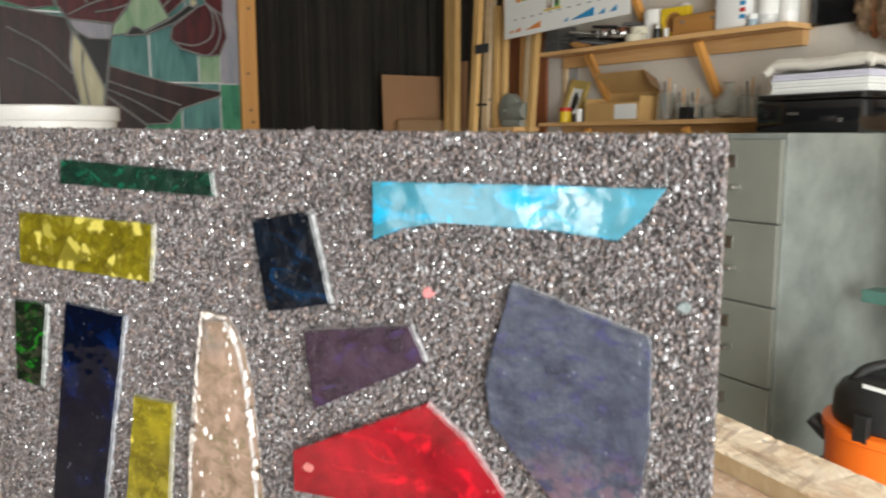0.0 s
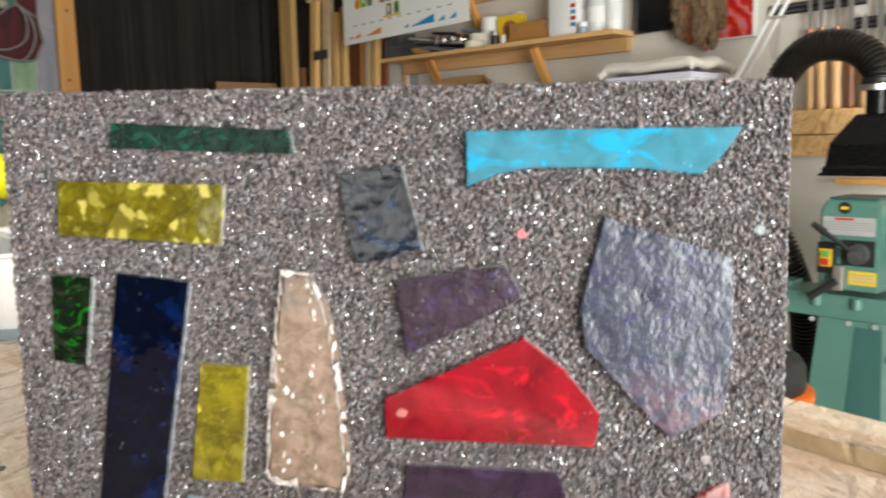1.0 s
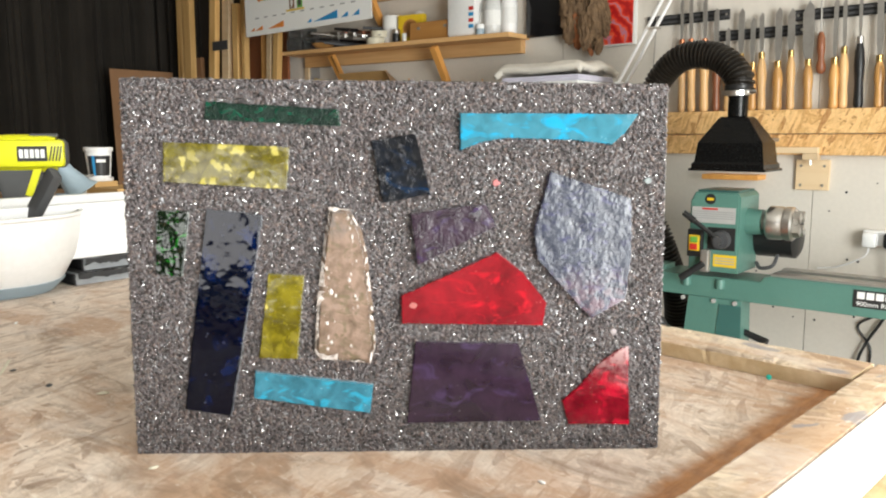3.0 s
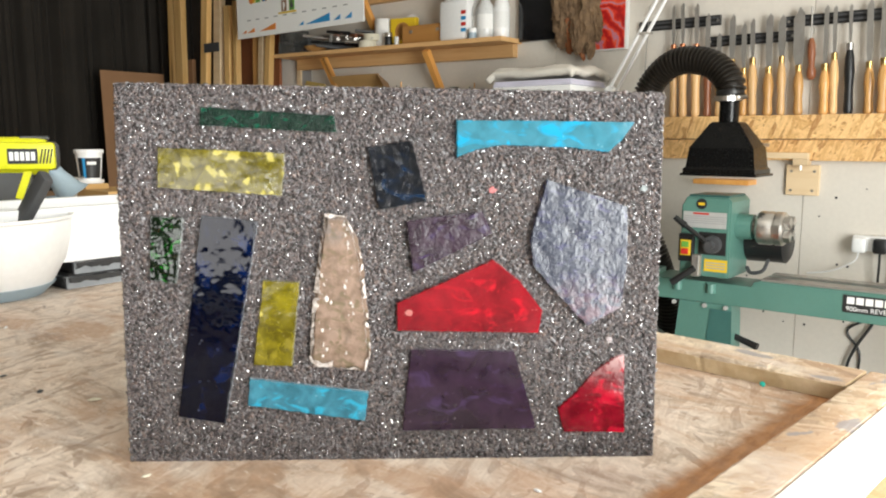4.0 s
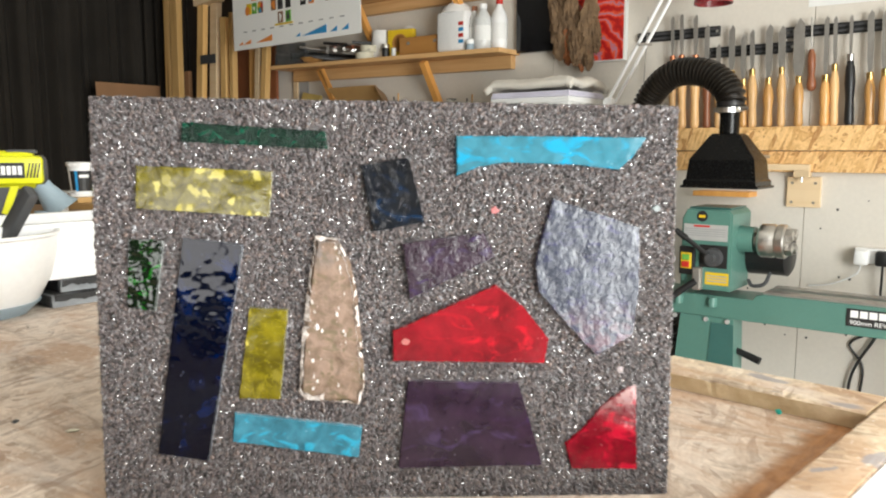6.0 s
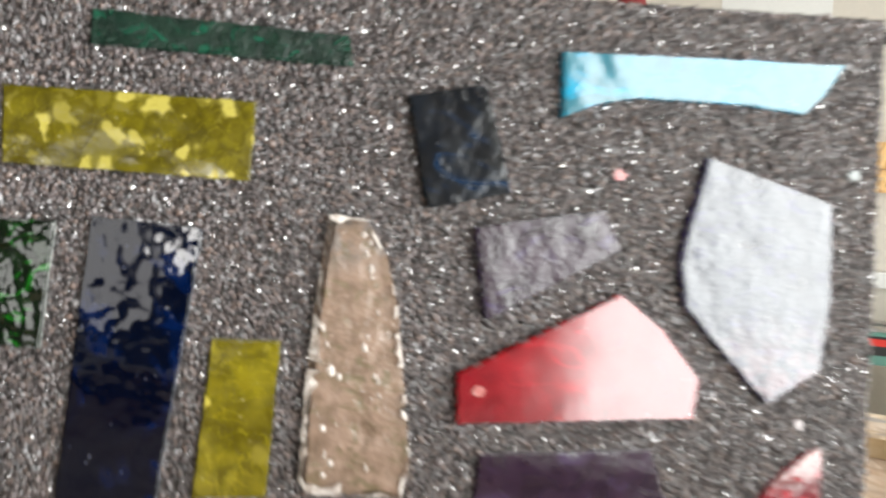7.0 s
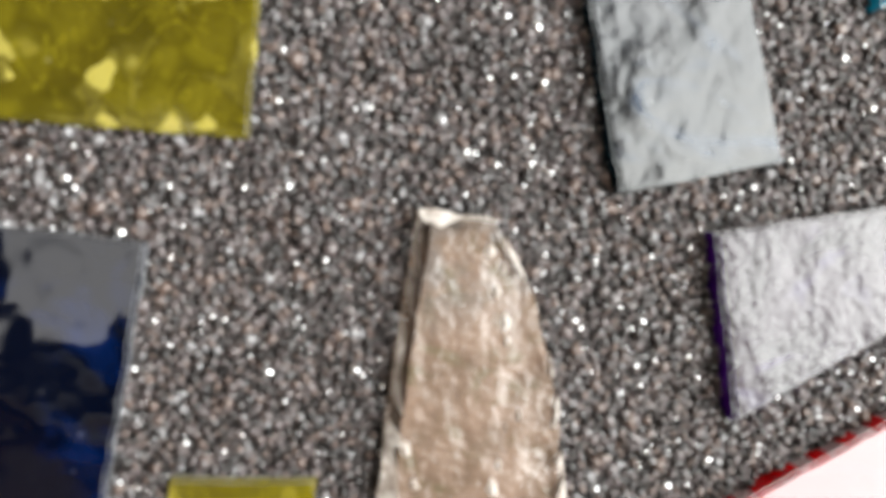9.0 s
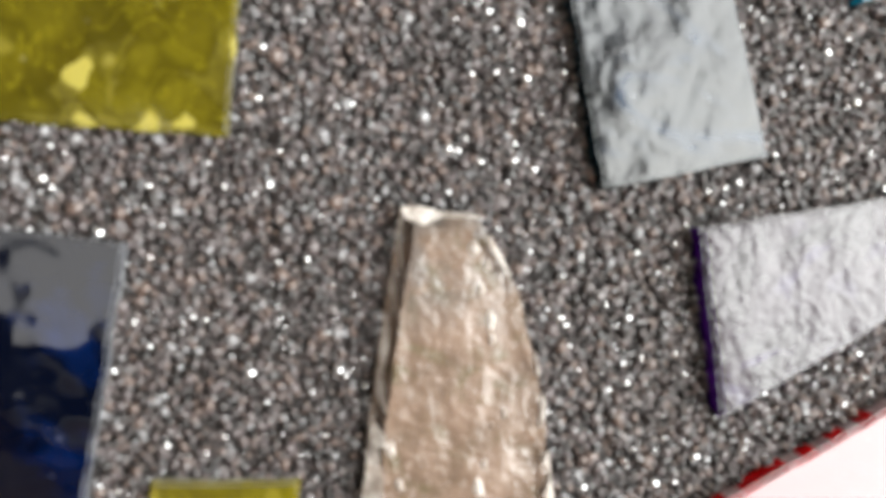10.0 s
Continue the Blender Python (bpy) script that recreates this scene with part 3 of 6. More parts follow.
def grains(count, seed):
    """Angular grains pressed into the slab's face and edges: squashed, turned octahedra."""
    rng = np.random.default_rng(seed)
    x = rng.uniform(-PANEL_W / 2, PANEL_W / 2, count)
    upper = lambda at_x: PANEL_L + (PANEL_R - PANEL_L) * (at_x / PANEL_W + 0.5)
    z = rng.uniform(0.0, 1.0, count) * upper(x)
    covered = np.zeros(count, bool)
    for poly in INLAYS:
        covered |= inside(x, z, poly)
    x, z = x[~covered], z[~covered]
    y = rng.uniform(-0.0006, 0.0004, len(x))
    side = int(count * 0.09)
    top, right = int(side * 0.4), int(side * 0.3)
    x = np.r_[x, rng.uniform(-PANEL_W / 2, PANEL_W / 2, top), np.full(right, PANEL_W / 2), np.full(right, -PANEL_W / 2)]
    z = np.r_[z, upper(x[-top - 2 * right : -2 * right]), rng.uniform(0.001, PANEL_R, right), rng.uniform(0.001, PANEL_L, right)]
    y = np.r_[y, rng.uniform(0, PANEL_D, top + 2 * right)]
    n = len(x)
    unit = np.array([(1, 0, 0), (-1, 0, 0), (0, 1, 0), (0, -1, 0), (0, 0, 1), (0, 0, -1)], float)
    tri = np.array([(0, 2, 4), (2, 1, 4), (1, 3, 4), (3, 0, 4), (2, 0, 5), (1, 2, 5), (3, 1, 5), (0, 3, 5)])
    size = (0.00077 * np.exp(rng.normal(0, 0.34, n)))[:, None, None] * rng.uniform(0.6, 1.35, (n, 6, 1))
    q = rng.normal(size=(n, 4))
    q /= np.linalg.norm(q, axis=1)[:, None]
    w, a, b, c = q.T
    turn = np.stack([np.stack([1 - 2 * (b * b + c * c), 2 * (a * b - c * w), 2 * (a * c + b * w)], 1),
                     np.stack([2 * (a * b + c * w), 1 - 2 * (a * a + c * c), 2 * (b * c - a * w)], 1),
                     np.stack([2 * (a * c - b * w), 2 * (b * c + a * w), 1 - 2 * (a * a + b * b)], 1)], 1)
    verts = np.einsum("nij,nkj->nki", turn, unit[None] * size) + np.stack([x, y, z], 1)[:, None, :]
    verts[:, :, 2] = np.maximum(verts[:, :, 2], 0.0)
    faces = (tri[None] + 6 * np.arange(n)[:, None, None]).reshape(-1)
    mesh = bpy.data.meshes.new("aggregate")
    mesh.vertices.add(6 * n)
    mesh.vertices.foreach_set("co", verts.ravel())
    mesh.loops.add(24 * n)
    mesh.loops.foreach_set("vertex_index", faces.astype(np.int32))
    mesh.polygons.add(8 * n)
    mesh.polygons.foreach_set("loop_start", np.arange(0, 24 * n, 3, dtype=np.int32))
    mesh.update(calc_edges=True)
    mesh.validate()
    return mesh


for name, label, x, z, mat in (("pink_chip", "pale pink stone chip", 74, 206, (0.36, 0.13, 0.13)), ("pale_chip", "pale grey glass chip", 187, 207, (0.13, 0.15, 0.15)), ("pale_chip", "whitish glass chip", 163, 93, (0.2, 0.165, 0.165)), ("pale_chip", "pale chip in the red glass", 12, 115, (0.36, 0.12, 0.11))):
    r = random.Random(x)
    outline = [(x / 1000 + 0.003 * r.uniform(0.6, 1.3) * math.cos(a), z / 1000 + 0.0026 * r.uniform(0.6, 1.3) * math.sin(a)) for a in (k * math.pi / 4 for k in range(8))]
    part(name, prism(outline, -0.0056 if x == 12 else -0.002, 0.002, 0.0004), plain(name + "_stone", mat, None, 0.25, scale=90, grain=400), panel, label)
mesh = grains(172000, 4)
mesh.materials.append(M_GRAIN)
aggregate = new("aggregate", mesh)
aggregate.parent = panel
tagged(aggregate, "glittering crushed stone grains", kind="stuff")

# ---- more materials ----
M_CURTAIN = plain("black_curtain_cloth", (0.032, 0.026, 0.0195), (0.016, 0.013, 0.01), 0.95, scale=3, grain=200, bump=0.1)
M_HARDBOARD = plain("brown_hardboard", (0.37, 0.2, 0.1), (0.3, 0.16, 0.075), 0.6, scale=6, grain=150)
M_CARD = plain("cardboard", (0.58, 0.36, 0.14), (0.47, 0.28, 0.1), 0.8, scale=9, grain=120)
M_CARD_DARK = plain("brown_cardboard", (0.33, 0.2, 0.1), (0.27, 0.16, 0.08), 0.8, scale=9, grain=120)
M_WHITE = plain("white_plastic", (0.87, 0.87, 0.86), (0.83, 0.83, 0.82), 0.35, scale=12, grain=90, bump=0.02)
M_FOAM = plain("white_foam", (0.86, 0.86, 0.86), (0.8, 0.8, 0.8), 0.8, scale=20, grain=300, bump=0.2)
M_PAPER = plain("white_paper", (0.82, 0.82, 0.8), (0.78, 0.78, 0.76), 0.85, scale=10, grain=150, bump=0.03)
M_LILAC = plain("lilac_paper", (0.66, 0.64, 0.75), None, 0.85, scale=10)
M_CLOTH = plain("cream_towelling", (0.72, 0.68, 0.6), (0.6, 0.56, 0.5), 0.95, scale=14, grain=260, bump=0.5)
M_BLACK = plain("black_plastic", (0.015, 0.015, 0.016), (0.01, 0.01, 0.01), 0.4, scale=12, grain=200, bump=0.06)
M_GLOSS = plain("glossy_black_plastic", (0.008, 0.008, 0.009), (0.006, 0.006, 0.007), 0.12, scale=6, grain=50, bump=0.0, coat=0.4)
M_HOOD = plain("black_moulding", (0.006, 0.006, 0.006), (0.004, 0.004, 0.004), 0.24, scale=9, grain=150, bump=0.08)
M_HOOD.node_tree.nodes["Principled BSDF"].inputs["Specular IOR Level"].default_value = 0.22
M_RUBBER = plain("black_hose_rubber", (0.016, 0.0125, 0.009), (0.009, 0.007, 0.0055), 0.36, scale=9, grain=120, bump=0.1)
M_DARKGREY = plain("dark_grey_plastic", (0.07, 0.072, 0.075), (0.05, 0.05, 0.052), 0.5, scale=20, grain=200)
M_GREENPAINT = plain("green_machine_paint", (0.1, 0.23, 0.19), (0.08, 0.19, 0.155), 0.38, scale=7, grain=90, bump=0.03, coat=0.2)
M_GREENDARK = plain("darker_green_machine_paint", (0.045, 0.135, 0.12), (0.035, 0.11, 0.1), 0.4, scale=7, grain=90, bump=0.03)
M_STEEL = plain("bright_steel", (0.74, 0.72, 0.69), (0.58, 0.56, 0.53), 0.32, 1.0, scale=30, grain=300, bump=0.03)
M_TOOLSTEEL = plain("dull_tool_steel", (0.42, 0.4, 0.37), (0.3, 0.28, 0.25), 0.36, 0.6, scale=25, grain=200, bump=0.05)
M_BRASS = plain("brass", (0.72, 0.5, 0.2), (0.6, 0.4, 0.15), 0.3, 1.0, scale=30, grain=200)
M_COPPER = plain("copper", (0.72, 0.3, 0.16), (0.6, 0.22, 0.1), 0.35, 1.0, scale=30, grain=200)
M_ASH = wood("ash_handle", (0.78, 0.5, 0.24), (0.66, 0.37, 0.14), 2, 0.35, 20)
M_AMBER = wood("amber_handle", (0.7, 0.4, 0.15), (0.57, 0.28, 0.08), 2, 0.3, 20)
M_CHERRY = wood("reddish_handle", (0.32, 0.12, 0.05), (0.22, 0.07, 0.03), 2, 0.35, 20)
M_PLY = wood("pale_plywood", (0.72, 0.56, 0.36), (0.64, 0.46, 0.27), 0, 0.6, 10)
M_ORANGEWOOD = wood("orange_stained_pine", (0.78, 0.4, 0.11), (0.62, 0.27, 0.06), 2, 0.5, 10)
M_OCHREWOOD = wood("ochre_box_wood", (0.5, 0.25, 0.07), (0.42, 0.19, 0.05), 0, 0.5, 10)
M_CABINET = plain("olive_grey_metal", (0.24, 0.245, 0.21), (0.19, 0.2, 0.175), 0.42, scale=5, grain=120, bump=0.03)
M_CABSIDE = plain("scuffed_grey_metal", (0.3, 0.325, 0.3), (0.14, 0.16, 0.15), 0.36, scale=5, grain=60, bump=0.03, spread=0.35)
M_ORANGE = plain("orange_plastic", (0.85, 0.16, 0.01), (0.75, 0.13, 0.01), 0.35, scale=8, grain=90, bump=0.02)
M_LIME = plain("lime_plastic", (0.74, 0.74, 0.01), (0.66, 0.66, 0.01), 0.38, scale=15, grain=150, bump=0.04)
M_SLATE = plain("grey_slate", (0.36, 0.38, 0.4), (0.24, 0.255, 0.27), 0.7, scale=30, grain=150, bump=0.5)
M_CHAR = plain("black_slate_edge", (0.02, 0.02, 0.022), (0.012, 0.012, 0.012), 0.6, scale=40, grain=200, bump=0.8)
M_BLUEGREY = plain("blue_grey_plastic", (0.33, 0.42, 0.48), (0.28, 0.36, 0.42), 0.45, scale=15, grain=100)
M_YELLOW = plain("yellow_print", (0.75, 0.52, 0.02), (0.68, 0.45, 0.02), 0.4, scale=15, grain=80)
M_REDPRINT = plain("red_print", (0.6, 0.03, 0.02), None, 0.5)
M_BLUEPRINT = plain("blue_print", (0.03, 0.3, 0.62), None, 0.5)
M_ORANGEPRINT = plain("orange_print", (0.8, 0.27, 0.05), None, 0.5)
M_GREENPRINT = plain("green_print", (0.15, 0.4, 0.06), None, 0.5)
M_INK = plain("black_print", (0.02, 0.02, 0.02), None, 0.5)
M_PALEINK = plain("grey_print", (0.4, 0.4, 0.4), None, 0.6)
M_BROWNPRINT = plain("brown_print", (0.28, 0.14, 0.06), (0.1, 0.05, 0.03), 0.6, scale=60)
M_GOLD = plain("gilt_frame", (0.62, 0.47, 0.16), (0.5, 0.36, 0.1), 0.4, 0.3, scale=20, grain=150)
M_BARK = plain("weathered_bark", (0.27, 0.17, 0.09), (0.06, 0.036, 0.022), 0.9, scale=25, grain=110, bump=0.9, distance=0.01)
M_RUST = plain("rusty_orange_bark", (0.42, 0.15, 0.05), (0.2, 0.07, 0.03), 0.8, scale=25, grain=100, bump=0.6)
M_CHALK = plain("masking_tape", (0.7, 0.66, 0.52), None, 0.7, scale=30)
M_FROSTED = plain("frosted_bottle_plastic", (0.66, 0.67, 0.66), (0.6, 0.61, 0.6), 0.3, scale=10)
M_TURQ = plain("turquoise_paint", (0.02, 0.5, 0.42), None, 0.4)
M_LEAD = plain("lead_came", (0.42, 0.42, 0.42), (0.3, 0.3, 0.3), 0.45, 0.6, scale=60)


def clear_glass(name, tint):
    m, tree, bsdf = base_material(name)
    bsdf.inputs["Base Color"].default_value = rgba(tint)
    bsdf.inputs["Roughness"].default_value = 0.04
    bsdf.inputs["Transmission Weight"].default_value = 0.9
    bsdf.inputs["IOR"].default_value = 1.3
    return m


M_ALU = plain("brushed_aluminium_plate", (0.55, 0.55, 0.53), (0.45, 0.45, 0.44), 0.45, 0.3, scale=30, grain=300, bump=0.03)
M_TRAY = clear_glass("tray_plastic", (0.55, 0.57, 0.57))
M_JAR = clear_glass("jar_glass", (0.85, 0.88, 0.86))


def painting_material():
    """Red swirls over orange and pink."""
    m, tree, bsdf = base_material("swirled_red_paint")
    vec = coords(tree)
    w = node(tree, "ShaderNodeTexWave", Scale=5.0, Distortion=13.0, Detail=4.0, Detail_Scale=1.6)
    w.wave_type, w.rings_direction = "RINGS", "Y"
    tree.links.new(vec, w.inputs["Vector"])
    tree.links.new(ramp(tree, w.outputs[0], ((0.1, (0.45, 0.01, 0.01)), (0.5, (0.75, 0.04, 0.02)), (0.85, (0.8, 0.13, 0.05)), (1.0, (0.5, 0.2, 0.3)))), bsdf.inputs["Base Color"])
    bsdf.inputs["Roughness"].default_value = 0.5
    return m


def stained(name, a, b, scale=6.0):
    """Streaky opalescent glass."""
    m, tree, bsdf = base_material(name)
    vec = coords(tree, (9, 9, 1.6))
    streak = noise_tex(tree, vec, scale / 4, 5, 0.6, 1.0)
    tree.links.new(ramp(tree, streak, ((0.3, a), (0.65, b), (0.8, tuple(min(1, c * 1.4 + 0.05) for c in b)))), bsdf.inputs["Base Color"])
    bsdf.inputs["Roughness"].default_value = 0.4
    bsdf.inputs["IOR"].default_value = 1.3
    bsdf.inputs["Transmission Weight"].default_value = 0.1
    return m


S_GREEN = stained("green_streaky_glass", (0.02, 0.13, 0.08), (0.09, 0.36, 0.2))
S_TEAL = stained("teal_streaky_glass", (0.03, 0.12, 0.12), (0.12, 0.3, 0.28))
S_PALE = stained("pale_green_glass", (0.12, 0.28, 0.14), (0.4, 0.5, 0.34))
S_PINK = stained("pinkish_glass", (0.2, 0.25, 0.28), (0.42, 0.36, 0.42))
S_RED = stained("dark_red_glass", (0.025, 0.005, 0.007), (0.13, 0.014, 0.018))
S_MAROON = stained("maroon_glass", (0.008, 0.005, 0.005), (0.05, 0.016, 0.014))
S_CREAM = stained("cream_glass", (0.42, 0.38, 0.22), (0.6, 0.56, 0.38))
S_AMBER = stained("amber_glass", (0.4, 0.18, 0.03), (0.6, 0.32, 0.06))
S_BLACK = stained("black_glass", (0.006, 0.006, 0.006), (0.015, 0.015, 0.015))

# ---- far end: curtain, stained glass, leaning boards ----
bm = bmesh.new()
rng = random.Random(7)
rows = []
steps = 420
for k in range(steps + 1):
    o = 0.02 + 4.2 * k / steps
    wave = 0.05 * math.sin(o * 23 + 0.8 * math.sin(o * 5)) + 0.022 * math.sin(o * 53 + 1.3) + 0.014 * math.sin(o * 97 + 0.4) + 0.02 * math.sin(o * 13)
    rows.append([bm.verts.new((-5.38 + wave * (0.75 + 0.25 * j / 6) + 0.006 * math.sin(j * 1.7 + o * 9), -o, 0.03 + 2.65 * j / 6)) for j in range(7)])
for a, b in zip(rows, rows[1:]):
    for j in range(6):
        bm.faces.new((a[j], a[j + 1], b[j + 1], b[j]))
curtain = single("curtain", bm, M_CURTAIN, ROOM.copy(), "heavy black curtain hanging in folds", "curtain", smooth=True)
thick = curtain.modifiers.new("thickness", "SOLIDIFY")
thick.thickness = 0.004
bm = bmesh.new()
rows = []
for k in range(121):
    s = -5.36 + 0.62 * k / 120
    wave = 0.02 * math.sin(s * 47) + 0.012 * math.sin(s * 83 + 1)
    rows.append([bm.verts.new((s, -0.06 + wave, 0.03 + 2.65 * j / 4)) for j in range(5)])
for a, b in zip(rows, rows[1:]):
    for j in range(4):
        bm.faces.new((a[j], b[j], b[j + 1], a[j + 1]))
corner_curtain = single("curtain", bm, M_CURTAIN, ROOM.copy(), "short black curtain hanging along the corner wall", "curtain", smooth=True)
corner_curtain.modifiers.new("thickness", "SOLIDIFY").thickness = 0.004
rail = thing("curtain_rail", at(-5.38, 0, 2.7), "black metal curtain rail along the end wall", "curtain rail")
part("pole", rod((0, 0, 0), (0, -4.25, 0), 0.014), M_BLACK, rail)
for o in (0.05, 1.5, 3.0, 4.2):
    part("bracket", box(-0.22, 0.0, -o - 0.01, -o + 0.01, -0.008, 0.008), M_BLACK, rail)

# The stained glass stands in the plane x = -4.95 of the room, its face towards the room: local x runs along the glass, z up.
SG = at(-4.95, 1.6, 0) @ pose(0, 0, 0, 0, 0, 90) @ pose(0, 0, 0, 0, 0, 180)
glass_panel = thing("stained_glass_panel", SG @ pose(0, 0, 0, -0.6), "stained glass flower panel in an orange pine frame", "stained glass")
part("frame_post", box(0.0, 0.115, -0.03, 0.03, 0.0, 2.6, 0.004), M_ORANGEWOOD, glass_panel)
part("frame_post", box(1.72, 1.835, -0.03, 0.03, 0.0, 2.6, 0.004), M_ORANGEWOOD, glass_panel)
part("frame_rail", box(0.116, 1.719, -0.03, 0.03, 0.72, 0.85, 0.004), M_ORANGEWOOD, glass_panel)
part("frame_rail", box(0.116, 1.719, -0.03, 0.03, 2.48, 2.6, 0.004), M_ORANGEWOOD, glass_panel)


def pane(outline, material, depth, label=""):
    part("pane", prism(outline, -depth, -depth - 0.006), material, glass_panel, label)
    pts = [(x, 0.001 - depth, z) for x, z in outline]
    part("lead_came", tube([*pts, pts[0]], 0.006, 6), M_LEAD, glass_panel)


rng = random.Random(3)
for c, d, cols in ((0.86, 1.28, (0.117, 0.3, 0.52, 0.8, 1.1, 1.45, 1.717)), (1.28, 1.59, (0.117, 0.25, 0.5, 0.75, 1.2, 1.5, 1.717)), (1.59, 1.98, (0.117, 0.24, 0.38, 0.68, 0.95, 1.35, 1.717)), (1.98, 2.47, (0.117, 0.22, 0.45, 0.8, 1.15, 1.5, 1.717))):
    for i, (a, b) in enumerate(zip(cols, cols[1:])):
        mat = S_PINK if i == 0 and c > 1.5 else (S_GREEN, S_TEAL, S_PALE, S_GREEN, S_TEAL)[rng.randrange(5)]
        part("pane", box(a + 0.002, b - 0.002, 0.0, 0.006, c + 0.002, d - 0.002), mat, glass_panel)
        part("lead_came", box(b - 0.005, b + 0.005, -0.004, 0.01, c, d), M_LEAD, glass_panel)
    part("lead_came", box(0.117, 1.717, -0.005, 0.011, d - 0.005, d + 0.005), M_LEAD, glass_panel)


def blob(cx, cz, rx, rz, turn=0.0, n=18, wob=0.08, seed=0):
    r = random.Random(seed)
    ph = r.uniform(0, 6)
    out = []
    for k in range(n):
        a = 2 * math.pi * k / n
        s = 1 + wob * math.sin(3 * a + ph)
        x, z = rx * s * math.cos(a), rz * s * math.sin(a)
        out.append((cx + x * math.cos(turn) - z * math.sin(turn), cz + x * math.sin(turn) + z * math.cos(turn)))
    return out


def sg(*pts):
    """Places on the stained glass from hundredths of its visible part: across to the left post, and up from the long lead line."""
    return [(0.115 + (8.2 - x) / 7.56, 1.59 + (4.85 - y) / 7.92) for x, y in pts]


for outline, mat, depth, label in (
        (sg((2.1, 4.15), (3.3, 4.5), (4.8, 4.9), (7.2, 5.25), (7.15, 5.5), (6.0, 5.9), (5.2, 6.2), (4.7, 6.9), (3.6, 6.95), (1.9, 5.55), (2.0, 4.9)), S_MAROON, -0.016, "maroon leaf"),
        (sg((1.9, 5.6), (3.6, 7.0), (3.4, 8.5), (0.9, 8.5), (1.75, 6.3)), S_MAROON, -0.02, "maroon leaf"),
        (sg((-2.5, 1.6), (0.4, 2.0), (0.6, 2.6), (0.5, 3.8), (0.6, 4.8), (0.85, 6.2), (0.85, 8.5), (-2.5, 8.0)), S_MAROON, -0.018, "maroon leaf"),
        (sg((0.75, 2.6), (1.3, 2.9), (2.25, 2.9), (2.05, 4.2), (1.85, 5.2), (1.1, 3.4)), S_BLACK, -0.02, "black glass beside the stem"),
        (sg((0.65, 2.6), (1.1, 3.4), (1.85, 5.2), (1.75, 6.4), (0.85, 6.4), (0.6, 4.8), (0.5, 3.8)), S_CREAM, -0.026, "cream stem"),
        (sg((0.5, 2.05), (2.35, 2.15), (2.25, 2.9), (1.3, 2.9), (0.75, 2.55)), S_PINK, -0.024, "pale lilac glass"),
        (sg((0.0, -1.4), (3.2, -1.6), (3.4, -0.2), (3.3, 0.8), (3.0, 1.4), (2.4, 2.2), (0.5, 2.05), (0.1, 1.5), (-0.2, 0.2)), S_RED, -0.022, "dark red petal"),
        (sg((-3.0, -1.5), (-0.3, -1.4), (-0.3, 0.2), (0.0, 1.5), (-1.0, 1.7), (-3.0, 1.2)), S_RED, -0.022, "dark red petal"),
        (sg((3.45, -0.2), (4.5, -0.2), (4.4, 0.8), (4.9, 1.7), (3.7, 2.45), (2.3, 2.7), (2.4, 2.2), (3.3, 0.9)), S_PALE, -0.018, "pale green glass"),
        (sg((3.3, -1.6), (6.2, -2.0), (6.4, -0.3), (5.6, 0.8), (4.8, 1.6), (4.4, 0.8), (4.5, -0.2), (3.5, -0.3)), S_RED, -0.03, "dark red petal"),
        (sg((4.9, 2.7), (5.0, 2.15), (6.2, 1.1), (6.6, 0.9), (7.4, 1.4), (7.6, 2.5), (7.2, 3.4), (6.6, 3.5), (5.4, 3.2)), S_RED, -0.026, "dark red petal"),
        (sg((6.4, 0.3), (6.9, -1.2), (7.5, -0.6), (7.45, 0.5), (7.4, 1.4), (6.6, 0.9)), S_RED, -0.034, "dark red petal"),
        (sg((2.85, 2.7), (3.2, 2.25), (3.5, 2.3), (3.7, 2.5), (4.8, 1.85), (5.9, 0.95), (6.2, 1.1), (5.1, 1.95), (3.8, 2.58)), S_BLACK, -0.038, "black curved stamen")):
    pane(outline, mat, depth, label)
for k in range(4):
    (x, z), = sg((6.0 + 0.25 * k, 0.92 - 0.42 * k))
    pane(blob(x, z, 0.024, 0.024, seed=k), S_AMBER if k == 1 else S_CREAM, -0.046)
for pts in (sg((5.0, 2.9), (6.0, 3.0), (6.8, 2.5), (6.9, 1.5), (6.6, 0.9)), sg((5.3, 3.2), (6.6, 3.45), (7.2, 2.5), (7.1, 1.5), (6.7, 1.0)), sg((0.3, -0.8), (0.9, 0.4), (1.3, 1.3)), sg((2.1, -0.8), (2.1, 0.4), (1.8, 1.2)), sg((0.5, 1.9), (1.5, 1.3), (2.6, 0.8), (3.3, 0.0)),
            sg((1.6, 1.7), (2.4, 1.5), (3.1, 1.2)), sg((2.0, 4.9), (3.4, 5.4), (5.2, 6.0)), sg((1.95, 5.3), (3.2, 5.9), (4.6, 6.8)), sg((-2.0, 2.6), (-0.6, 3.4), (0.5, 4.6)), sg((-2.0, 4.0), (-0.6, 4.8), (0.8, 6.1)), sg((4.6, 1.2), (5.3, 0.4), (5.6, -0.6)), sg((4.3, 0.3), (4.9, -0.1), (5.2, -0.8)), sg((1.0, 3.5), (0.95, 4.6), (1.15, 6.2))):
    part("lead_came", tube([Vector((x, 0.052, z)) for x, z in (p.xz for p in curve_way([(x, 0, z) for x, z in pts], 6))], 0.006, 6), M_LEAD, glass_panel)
for z in (1.42, 1.66, 2.08, 1.34):
    part("knot", rod((0.05 + 0.02 * math.sin(z * 9), 0.0295, z), (0.05 + 0.02 * math.sin(z * 9), 0.031, z), 0.011, None, 12), M_BROWNPRINT, glass_panel)

